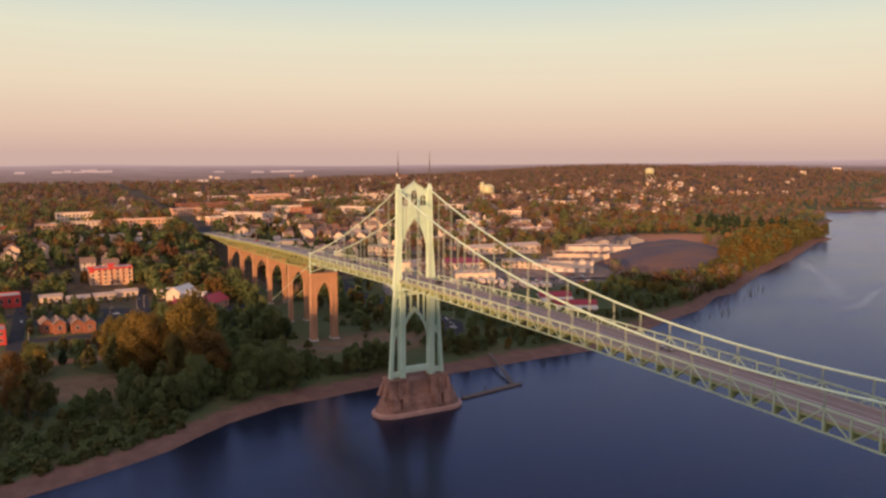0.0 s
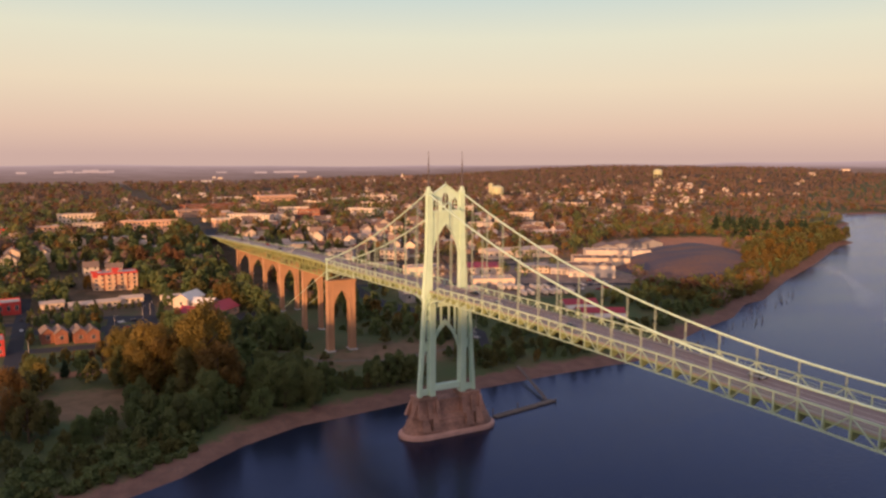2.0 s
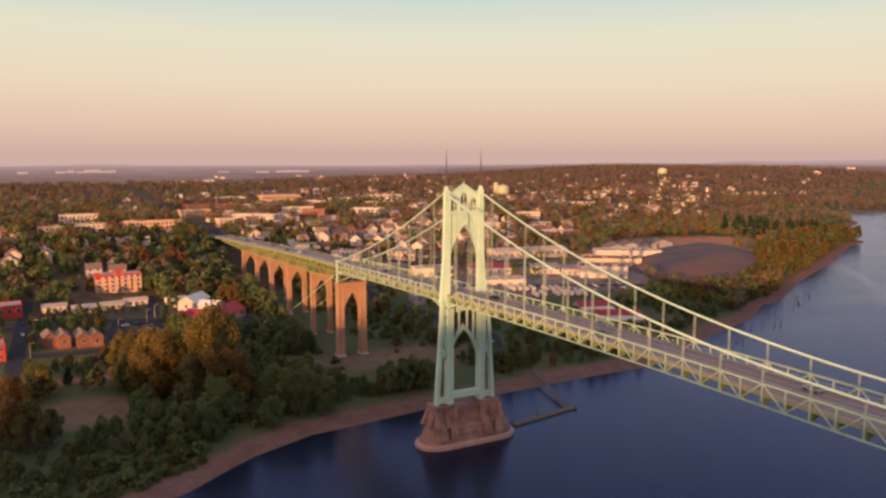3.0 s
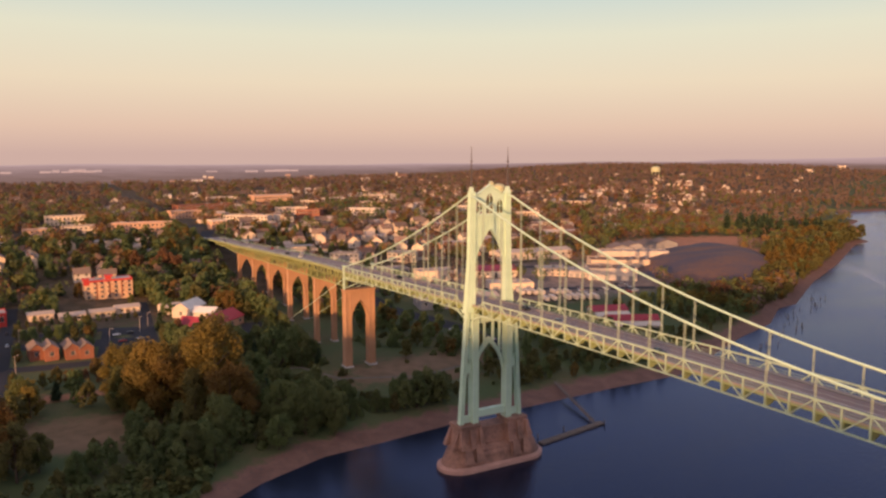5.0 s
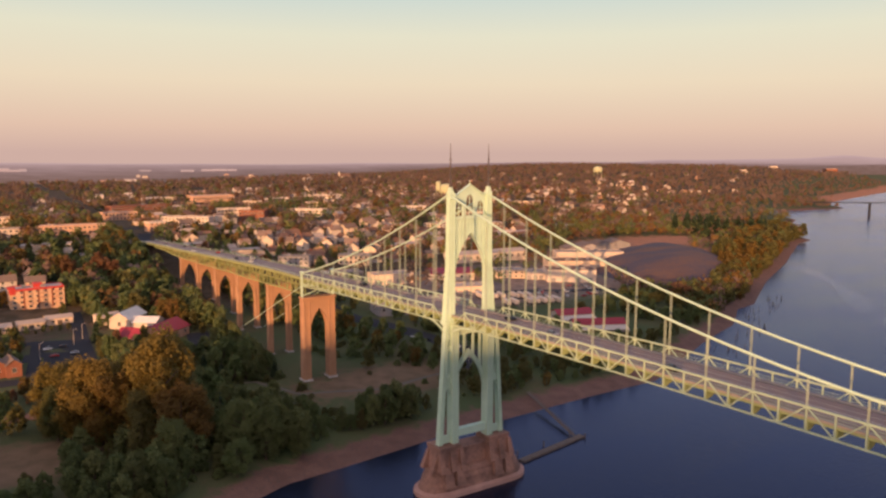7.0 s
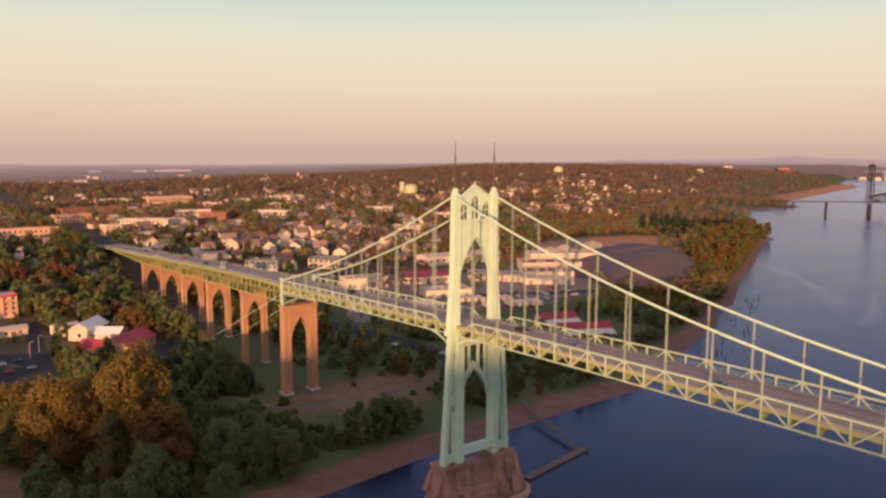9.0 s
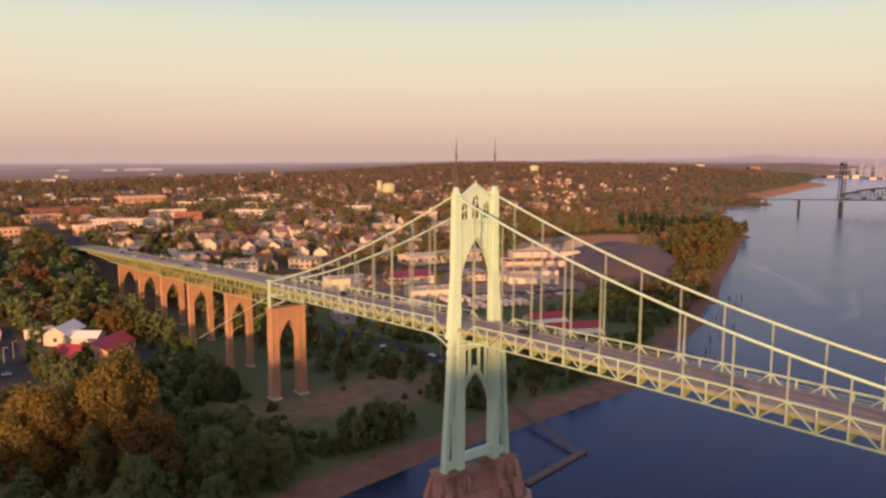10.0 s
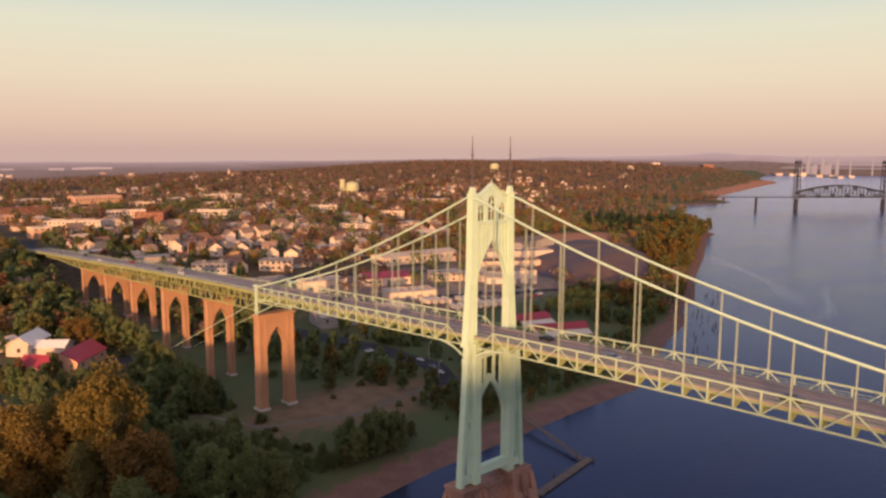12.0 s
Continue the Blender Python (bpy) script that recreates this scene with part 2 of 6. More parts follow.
# ---------- mesh building ----------
class Shape:
    """Gathers boxes, beams and slabs into one mesh."""

    def __init__(self):
        self.v, self.f = [], []

    def add(self, verts, faces):
        n = len(self.v)
        self.v += [tuple(p) for p in verts]
        self.f += [tuple(i + n for i in face) for face in faces]
        return self

    def box(self, x0, x1, y0, y1, z0, z1):
        return self.frustum((x0, x1, y0, y1), z0, (x0, x1, y0, y1), z1)

    def frustum(self, a, za, b, zb):
        v = [(a[0], a[2], za), (a[1], a[2], za), (a[1], a[3], za), (a[0], a[3], za),
             (b[0], b[2], zb), (b[1], b[2], zb), (b[1], b[3], zb), (b[0], b[3], zb)]
        return self.add(v, [(3, 2, 1, 0), (4, 5, 6, 7), (0, 1, 5, 4), (1, 2, 6, 5), (2, 3, 7, 6), (3, 0, 4, 7)])

    def beam(self, p, q, w, h):
        """A square-edged bar from p to q, w across and h deep."""
        p, q = Vector(p), Vector(q)
        d = (q - p).normalized()
        up = Vector((0, 0, 1)) if abs(d.z) < 0.95 else Vector((0, 1, 0))
        s = d.cross(up).normalized() * (w / 2)
        u = s.cross(d).normalized() * (h / 2)
        v = [p - s - u, p + s - u, p + s + u, p - s + u, q - s - u, q + s - u, q + s + u, q - s + u]
        return self.add(v, [(3, 2, 1, 0), (4, 5, 6, 7), (0, 1, 5, 4), (1, 2, 6, 5), (2, 3, 7, 6), (3, 0, 4, 7)])

    def tube(self, pts, r, sides=8, r_end=None):
        """A round bar through the points."""
        pts = [Vector(p) for p in pts]
        r_end = r if r_end is None else r_end
        rings = []
        for i, p in enumerate(pts):
            d = (pts[min(i + 1, len(pts) - 1)] - pts[max(i - 1, 0)]).normalized()
            up = Vector((0, 0, 1)) if abs(d.z) < 0.9 else Vector((1, 0, 0))
            s = d.cross(up).normalized()
            u = s.cross(d)
            k = r + (r_end - r) * i / max(1, len(pts) - 1)
            rings.append([p + k * (s * math.cos(2 * math.pi * j / sides) + u * math.sin(2 * math.pi * j / sides)) for j in range(sides)])
        v = [p for ring in rings for p in ring]
        f = []
        for i in range(len(pts) - 1):
            for j in range(sides):
                k = (j + 1) % sides
                f.append((i * sides + j, i * sides + k, (i + 1) * sides + k, (i + 1) * sides + j))
        f.append(tuple(range(sides))[::-1])
        f.append(tuple(range((len(pts) - 1) * sides, len(pts) * sides)))
        return self.add(v, f)

    def wall(self, xs, lo, hi, y0, y1):
        """An upright slab between the curves lo(x) and hi(x), from y0 to y1."""
        xs = list(xs)
        n = len(xs)
        v = [(x, y, fn(x)) for y in (y0, y1) for fn in (lo, hi) for x in xs]
        f = []
        for i in range(n - 1):
            a, b, c, d = i, i + 1, n + i + 1, n + i
            f.append((a, b, c, d))
            f.append((2 * n + d, 2 * n + c, 2 * n + b, 2 * n + a))
            f.append((2 * n + a, 2 * n + b, b, a))
            f.append((d, c, 2 * n + c, 2 * n + d))
        f.append((0, n, 3 * n, 2 * n))
        f.append((n - 1, 3 * n - 1, 4 * n - 1, 2 * n - 1)[::1])
        return self.add(v, f)

    def ribbon(self, ys, a, b, top, depth):
        """A slab along y between x = a and x = b, with its upper side at top(y)."""
        v = [p for y in ys for p in ((a, y, top(y) - depth), (b, y, top(y) - depth), (b, y, top(y)), (a, y, top(y)))]
        f = [(4 * i + j, 4 * i + 4 + j, 4 * i + 4 + (j + 1) % 4, 4 * i + (j + 1) % 4) for i in range(len(ys) - 1) for j in range(4)]
        m = 4 * (len(ys) - 1)
        return self.add(v, f + [(0, 1, 2, 3), (m + 3, m + 2, m + 1, m)])

    def outline(self, ring_a, za, ring_b, zb):
        """A solid between two outlines of the same number of points."""
        n = len(ring_a)
        v = [(x, y, za) for x, y in ring_a] + [(x, y, zb) for x, y in ring_b]
        f = [(i, (i + 1) % n, n + (i + 1) % n, n + i) for i in range(n)]
        f += [tuple(range(n))[::-1], tuple(range(n, 2 * n))]
        return self.add(v, f)

    def mesh(self, name, material, smooth=False):
        me = bpy.data.meshes.new(name)
        me.from_pydata(self.v, [], self.f)
        me.materials.append(material)
        if smooth:
            me.shade_smooth()
        me.update()
        return me


def part(name, shape, material, parent, label="", at=None, smooth=False):
    """One mesh object under a thing or under a part."""
    me = shape if isinstance(shape, bpy.types.Mesh) else shape.mesh(name, material, smooth)
    ob = new(name, me)
    ob.parent = parent
    if at is not None:
        ob.matrix_local = at
    return tagged(ob, label) if label else ob


def thing(name, label, category, m=None, group="", kind=""):
    ob = new(name)
    ob.empty_display_size = 1.0
    if m is not None:
        ob.matrix_world = m
    return tagged(ob, label, category, group, kind)


def solid(name, shape, material, label, category, group="", kind="", at=None, smooth=False):
    ob = new(name, shape if isinstance(shape, bpy.types.Mesh) else shape.mesh(name, material, smooth))
    if at is not None:
        ob.matrix_world = at
    return tagged(ob, label, category, group, kind)


def steps(a, b, n):
    return [a + (b - a) * i / n for i in range(n + 1)]


def lerp(x, xs, ys):
    return float(np.interp(x, xs, ys))


# ---------- the lie of the land ----------
SHORE_X = [-5000, -900, -400, -250, -158, -142, -125, -110, -97, -83, -55, -32, -8, 15, 42, 105, 154, 250, 301, 352, 378, 484, 609,
           791, 845, 862, 900, 1022, 1136, 1235, 1300, 1350, 1500, 1560, 1665, 2690, 3820, 5000]
SHORE_Y = [-800, -230, -110, -58, -17, -12, -5, 2, 12, 22, 34, 36, 39, 42, 43, 46, 46, 87, 104, 136, 140, 199, 258,
           354, 368, 380, 470, 512, 566, 690, 722, 690, 672, 740, 804, 1092, 1517, 1950]


def land(x, y):
    """Height of the ground, over arrays or single numbers."""
    x, y = np.asarray(x, float), np.asarray(y, float)
    d = y - np.interp(x, SHORE_X, SHORE_Y)
    park = np.interp(d, [-60, -25, 0, 16, 30, 95, 150, 200, 300, 360, 480, 600, 1500, 5000], [-9, -4, 0, 2.4, 3.6, 5, 6.5, 8.5, 12, 16.5, 32.5, 34.5, 38, 46])
    works = np.interp(d, [-60, -25, 0, 20, 60, 250, 350, 480, 620, 1500, 5000], [-9, -4, 0, 3.5, 7, 11, 15, 27, 33, 38, 46])
    k = np.clip((x - 20) / 160, 0, 1)
    z = park * (1 - k) + works * k
    swell = np.sin(x * 0.043 + 1.3) * np.cos(y * 0.051) + 0.6 * np.sin(x * 0.11 + y * 0.083)
    z = z + swell * np.clip(d / 80, 0, 1) * 0.5
    far = np.hypot(x, y)
    z = z + np.clip((far - 1800) / 3000, 0, 1) * (4 * np.sin(x * 0.0021 + 0.8) + 3 * np.cos(y * 0.0017))
    bearing = np.degrees(np.arctan2(x + 150, y + 230))
    rise = np.clip((far - 1500) / 1400, 0, 1) * np.clip((bearing - 26) / 16, 0, 1) * np.clip((68.5 - bearing) / 5, 0, 1) * np.clip((d - 40) / 150, 0, 1)
    z = z + 38 * rise * rise * (3 - 2 * rise)
    z = z - 22 * np.clip((far - 2500 - 22 * np.clip(bearing - 14, 0, 22)) / 300, 0, 1)
    dw = -392 - y
    crest = np.interp(x, [-2600, -1900, -1640, -1600, -1560, -1525, -1500, -1420, -1368, -1310, -1270, -1190, -1080, 0], [180, 210, 214, 218, 224, 244, 272, 275, 273, 267, 266, 260, 255, 213])
    t = np.clip((dw - 110) / 650, 0, 1)
    west = np.interp(dw, [-60, -20, 0, 25, 110], [-9, -3, 0, 5, 9]) + (crest - 9) * t * (1.25 - 0.25 * t) - 0.02 * np.clip(dw - 760, 0, None)
    return np.where(y < -320, np.maximum(west, z), z)


def graded(lo, hi, core_lo, core_hi, step, grow=1.13):
    mid = list(np.arange(core_lo, core_hi + step / 2, step))
    up, s = [mid[-1]], step
    while up[-1] < hi:
        s *= grow
        up.append(min(hi, up[-1] + s))
    down, s = [mid[0]], step
    while down[-1] > lo:
        s *= grow
        down.append(max(lo, down[-1] - s))
    return np.array(down[:0:-1] + mid + up[1:])


gx = graded(-4700, 4700, -230, 420, 4.0, 1.05)
gy = graded(-2600, 4700, -60, 270, 4.0, 1.05)
gx, gy = np.union1d(gx, np.arange(-1700, -1040, 20.0)), np.union1d(gy, np.arange(-1190, -1110, 10.0))     # the hill crest, finer
GX, GY = np.meshgrid(gx, gy)
GZ = land(GX, GY)
nx, ny = len(gx), len(gy)
idx = np.arange(nx * ny).reshape(ny, nx)
quads = np.stack([idx[:-1, :-1], idx[:-1, 1:], idx[1:, 1:], idx[1:, :-1]], -1).reshape(-1, 4)


def fast_mesh(name, verts, faces, material, smooth=False):
    """A mesh from arrays: verts n x 3, faces m x k."""
    me = bpy.data.meshes.new(name)
    verts, faces = np.asarray(verts, np.float32), np.asarray(faces, np.int32)
    m, k = faces.shape
    me.vertices.add(len(verts))
    me.vertices.foreach_set("co", verts.ravel())
    me.loops.add(m * k)
    me.loops.foreach_set("vertex_index", faces.ravel())
    me.polygons.add(m)
    me.polygons.foreach_set("loop_start", np.arange(0, m * k, k, dtype=np.int32))
    me.update(calc_edges=True)
    me.materials.append(material)
    if smooth:
        me.shade_smooth()
    return me


ground_mesh = fast_mesh("ground", np.stack([GX, GY, GZ], -1).reshape(-1, 3), quads, M_GROUND, True)
D = GY - np.interp(GX, SHORE_X, SHORE_Y)


def soft(v, lo, hi):
    return np.clip((v - lo) / (hi - lo), 0, 1)


w_sand = 1 - soft(D, 8, 21)
w_sand = np.where(GY < -330, 0.0, w_sand)
w_dry = np.maximum(np.exp(-(((GX + 145) / 55) ** 2 + ((GY - 92) / 24) ** 2)), np.exp(-(((GX - 30) / 60) ** 2 + ((GY - 112) / 26) ** 2)))
w_town = soft(D, 215, 300) * (GY > -300)
w_earth = np.maximum(np.exp(-(((GX - 560) / 150) ** 2 + ((GY - 420) / 60) ** 2)), np.exp(-(((GX - 470) / 150) ** 2 + ((GY - 360) / 62) ** 4)))
w_earth = np.maximum(w_earth, 0.9 * np.exp(-(((GX + 136) / 34) ** 2 + ((GY - 141) / 7) ** 2)))
w_earth = np.maximum(w_earth, np.where(GX > 1650, np.exp(-((D - 30) / 38) ** 4), 0))
w_yard = np.exp(-(((GX - 235) / 125) ** 4 + ((GY - 285) / 85) ** 4))
for key, w in (("yard", w_yard), ("sand", w_sand), ("dry", w_dry), ("town", w_town), ("earth", w_earth)):
    a = ground_mesh.attributes.new(key, "FLOAT", "POINT")
    a.data.foreach_set("value", (w * 0.75 + 0.12).astype(np.float32).ravel())
tagged(new("ground", ground_mesh), "river banks with sandy shore, dark grass and wooded town ground", "ground", kind="structure")

water = Shape().add([(-4700, -2600, 0), (4700, -2600, 0), (4700, 4700, 0), (-4700, 4700, 0)], [(0, 1, 2, 3)])
solid("water", water, M_WATER, "calm dark blue river with faint ripples", "water", kind="structure")


def distant_land(name, stops, label, profile, mottle):
    """A plain rim of land along the horizon, its haze painted in as glow; profile(bearing) gives its rows of distance,
    height and haze (0 near, 1 far).
    """
    n = 200
    m = bpy.data.materials.new(label.replace(" ", "_"))
    m.use_nodes = True
    nt = m.node_tree
    p = nt.nodes["Principled BSDF"]
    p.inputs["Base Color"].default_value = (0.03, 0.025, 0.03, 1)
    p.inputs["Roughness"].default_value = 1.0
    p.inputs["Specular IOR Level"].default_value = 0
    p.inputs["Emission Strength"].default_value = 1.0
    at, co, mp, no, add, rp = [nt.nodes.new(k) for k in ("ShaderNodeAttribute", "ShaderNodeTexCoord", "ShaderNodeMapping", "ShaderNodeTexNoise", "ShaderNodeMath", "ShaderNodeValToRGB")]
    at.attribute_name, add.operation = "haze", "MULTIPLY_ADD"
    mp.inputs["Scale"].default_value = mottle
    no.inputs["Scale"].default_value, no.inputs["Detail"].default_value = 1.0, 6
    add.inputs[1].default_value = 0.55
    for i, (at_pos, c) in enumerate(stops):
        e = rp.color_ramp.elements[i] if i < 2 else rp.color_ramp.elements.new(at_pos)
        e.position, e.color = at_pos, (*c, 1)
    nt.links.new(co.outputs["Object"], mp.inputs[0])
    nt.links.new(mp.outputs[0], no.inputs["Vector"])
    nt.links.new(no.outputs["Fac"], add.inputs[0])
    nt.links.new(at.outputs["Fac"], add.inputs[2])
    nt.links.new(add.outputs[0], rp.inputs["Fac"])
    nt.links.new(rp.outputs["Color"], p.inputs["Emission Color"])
    v, f, h = [], [], []
    for i in range(n + 1):
        c = -40 + 150 * i / n
        rows = profile(c)
        v += [(-150 + rr * math.sin(radians(c)), -230 + rr * math.cos(radians(c)), z) for rr, z, _ in rows]
        h += [k for _, _, k in rows]
    k = len(rows)
    for i in range(n):
        for j in range(k - 1):
            a = k * i + j
            f.append((a, a + 1, a + k + 1, a + k))
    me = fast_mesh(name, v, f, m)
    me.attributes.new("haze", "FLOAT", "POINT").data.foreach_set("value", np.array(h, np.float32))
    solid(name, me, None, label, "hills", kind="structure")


def upland(c):
    """How far the wooded upland reaches at a bearing, from 0 to 1."""
    return min(1, max(0, (c - 26) / 16)) * min(1, max(0, (68.5 - c) / 5))


def near_rim(c):
    return lerp(c, [-40, 12, 24, 34, 58, 66, 110], [2150, 2150, 2700, 3250, 3250, 4500, 4500])


def far_hill(c):
    return 52 + 4 * math.sin(c * 0.21 + 1) + 2 * math.sin(c * 0.53) + 40 * math.exp(-((c - 57) / 10) ** 2) + 11 * math.exp(-((c - 49) / 2.2) ** 2) + 18 * math.exp(-((c - 61.3) / 1.7) ** 2) + 7 * math.exp(-((c - 64.5) / 1.2) ** 2) + 45 * math.exp(-((c - 73) / 8) ** 2)


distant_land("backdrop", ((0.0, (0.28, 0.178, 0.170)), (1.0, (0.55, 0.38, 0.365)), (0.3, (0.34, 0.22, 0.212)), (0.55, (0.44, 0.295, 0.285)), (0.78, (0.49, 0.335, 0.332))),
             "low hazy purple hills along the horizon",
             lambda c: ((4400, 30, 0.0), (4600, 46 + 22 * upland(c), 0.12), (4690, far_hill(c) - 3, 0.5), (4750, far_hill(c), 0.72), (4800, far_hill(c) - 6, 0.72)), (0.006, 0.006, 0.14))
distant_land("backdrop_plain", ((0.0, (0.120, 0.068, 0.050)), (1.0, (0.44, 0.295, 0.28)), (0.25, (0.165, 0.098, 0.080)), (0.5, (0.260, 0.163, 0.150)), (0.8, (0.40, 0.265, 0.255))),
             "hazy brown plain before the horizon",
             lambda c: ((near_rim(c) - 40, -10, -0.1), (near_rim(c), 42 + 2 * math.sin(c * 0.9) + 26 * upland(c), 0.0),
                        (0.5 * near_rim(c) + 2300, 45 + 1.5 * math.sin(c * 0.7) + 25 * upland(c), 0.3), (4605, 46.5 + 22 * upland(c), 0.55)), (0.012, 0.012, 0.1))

# ---------- the suspension bridge ----------
CABLE_X = 8.2


def chord_z(y):
    """Height of the stiffening truss's upper chord."""
    return 65.4 + 3.7 * (1 - ((y + 184) / 184) ** 2) if y <= 0 else 65.4 - 0.043 * y


def road_z(y):
    return chord_z(y) - 2.3 if y <= 131 else lerp(y, [131, 160, 186, 244, 302, 356, 410, 480, 530], [57.4, 56.5, 55.3, 52.2, 48.9, 45.4, 42.6, 38.6, 35.2])


def pointed(half, spring, apex):
    """Height of a lancet arch over x: two arcs that meet in a point."""
    rise = apex - spring
    rad = (half * half + rise * rise) / (2 * half)
    return lambda x: spring + math.sqrt(max(0.0, rad * rad - (abs(x) + rad - half) ** 2)) if abs(x) < half else spring


def bridge_tower(y, name="bridge_tower"):
    tower = thing(name, "pale green steel bridge tower with pointed arches on a stone pier", "bridge tower", pose(0.4, y, 0))

    def hull(a, b, c=0):
        """Outline of the footing: straight flanks and blunt rounded ends."""
        pts = []
        for i in range(9):
            t = math.pi * (i / 8) - math.pi / 2
            pts.append((a - b + b * 1.15 * math.cos(t), 1 + b * math.sin(t)))
        for i in range(9):
            t = math.pi * (i / 8) + math.pi / 2
            pts.append((-a + b + b * 1.15 * math.cos(t), 1 + b * math.sin(t)))
        return pts

    set_foot = pose(1.8, -0.5, 0)
    rock = np.random.default_rng(3)
    for nm, low, z0, high, z1 in (("footing", hull(21.9, 8.3), -8, hull(21.9, 8.3), 1.5), ("ledge", hull(21.4, 7.9), 1.5, hull(20.9, 7.5), 2.1),
                                  ("pier", hull(20.6, 7.2), 2.1, hull(17.6, 5.4), 8.6), ("coping", hull(17.9, 5.7), 8.6, hull(17.5, 5.4), 9.1)):
        body = Shape()
        if nm == "pier":              # weathered courses that step in unevenly
            rings = [[(x + (u - x) * k + rock.uniform(-0.28, 0.28), y + (w - y) * k + rock.uniform(-0.28, 0.28)) for (x, y), (u, w) in zip(low, high)] for k in steps(0, 1, 6)]
            n = len(low)
            body.add([(x, y, z0 + (z1 - z0) * k / 6) for k, ring in enumerate(rings) for x, y in ring],
                     [(k * n + i, k * n + (i + 1) % n, (k + 1) * n + (i + 1) % n, (k + 1) * n + i) for k in range(6) for i in range(n)]
                     + [tuple(range(n))[::-1], tuple(range(6 * n, 7 * n))])
        else:
            body.outline(low, z0, high, z1)
        part(nm, body, M_RIM if nm in ("footing", "ledge") else M_PIER, tower, "stained brown masonry pier in the water" if nm == "pier" else "", at=set_foot)
    part("middle_wall", Shape().frustum((-12, 12, -3.2, 4.4), 9, (-11, 11, -2.2, 3.8), 14.6), M_PIER, tower)
    part("middle_coping", Shape().box(-11.2, 11.2, -2.5, 4.1, 14.6, 15.2), M_PIER, tower)
    for s in (-1, 1):
        ped, fins = Shape(), []
        c = s * 10.6 + 0.5
        ped.frustum((c - 5.6, c + 5.6, -5.0, 5.2), 8.9, (c - 4.3, c + 4.3, -3.9, 4.0), 16.2)
        ped.box(c - 4.6, c + 4.6, -4.2, 4.3, 16.2, 17.2)
        for bx in (-4.2, 0.2, 4.2):
            fins.append(((c + bx - 1.1, c + bx + 1.1, -6.6, -4.4), (c + bx - 0.7, c + bx + 0.7, -4.6, -3.7), 15.6))
        for bx in (-2.2, 2.6):
            fins.append(((c + bx - 2.0, c + bx + 2.0, -8.0, -4.5), (c + bx - 1.0, c + bx + 1.0, -5.6, -4.5), 10.6))
        for by in (-2.8, 3.2):
            a = sorted((c + s * 7.6, c + s * 5.2))
            e = sorted((c + s * 5.0, c + s * 4.2))
            fins.append(((*a, by - 1.0, by + 1.0), (*e, by - 0.7, by + 0.7), 15.0))
        ped_ob = part("pedestal", ped, M_PIER, tower, "battered brown masonry pedestal")
        for low, high, top in fins:
            part("buttress", Shape().frustum(low, 4.0 if top < 12 else 8.9, high, top), M_PIER, ped_ob)

    # lower legs: an upright inner and a battered outer column each, tied by web plates
    FOOT, set_near = 17.2, pose(0.6, -0.6, 0)
    for s in (-1, 1):
        def inner_x(z):
            k = (z - 18.9) / (61 - 18.9)
            return 6.25, 8.75 + 0.3 * k

        def outer_x(z):
            k = (z - 18.9) / (61 - 18.9)
            return 12.4 - 2.5 * k, 13.8 - 2.8 * k

        for side_of in (inner_x, outer_x):
            col = Shape()
            deep = (lambda z: 1.7) if side_of is inner_x else (lambda z: 1.0)
            a0, b0 = side_of(FOOT)
            a1, b1 = side_of(61)
            xs0, xs1 = sorted((s * a0, s * b0)), sorted((s * a1, s * b1))
            col.frustum((*xs0, -deep(FOOT), deep(FOOT)), FOOT, (*xs1, -deep(61), deep(61)), 61)
            for f in (-1, 1):
                for q in (0.06, 0.5, 0.94):
                    xa, xb = xs0[0] + q * (xs0[1] - xs0[0]), xs1[0] + q * (xs1[1] - xs1[0])
                    col.beam((xa, f * (deep(FOOT) + 0.02), FOOT), (xb, f * (deep(61) + 0.02), 61), 0.28, 0.3)
            if side_of is outer_x:               # lacing bars on the outer face
                for z in steps(18.5, 60, 20):
                    zz = z + 1.1
                    col.beam((s * (outer_x(z)[1] + 0.04), -deep(z) * 0.8, z), (s * (outer_x(zz)[1] + 0.04), deep(zz) * 0.8, zz), 0.16, 0.2)
            part("column", col, M_STEEL, tower, at=set_near)
        deep = lambda z: 0.85
        for z, h in ((18.9, 1.3), (38.5, 1.2), (51.5, 0.9), (59.5, 1.2)):
            xs = sorted((s * (inner_x(z)[1] - 0.2), s * (outer_x(z)[0] + 0.2)))
            part("leg_web", Shape().box(xs[0], xs[1], -deep(z) + 0.3, deep(z) - 0.3, z - h, z + h), M_STEEL, tower, at=set_near)
        for z0, z1 in ((34.6, 37.6), (42.4, 39.4)):
            part("knee_brace", Shape().beam((s * (inner_x(z0)[1] - 0.1), 0, z0), (s * (inner_x(z1)[1] + 0.9), 0, z1), 0.9, 0.5), M_STEEL, tower, at=set_near)
            part("knee_brace", Shape().beam((s * (outer_x(z0)[0] + 0.1), 0, z0), (s * (outer_x(z1)[0] - 0.9), 0, z1), 0.9, 0.5), M_STEEL, tower, at=set_near)
        # upper shaft, with sunk panels between its corner ribs
        shaft, ribs = Shape(), []
        levels = [(60.5, 6.75, 10.6, 1.3), (80, 6.75, 9.1, 1.15), (105.3, 6.75, 8.75, 1.0)]
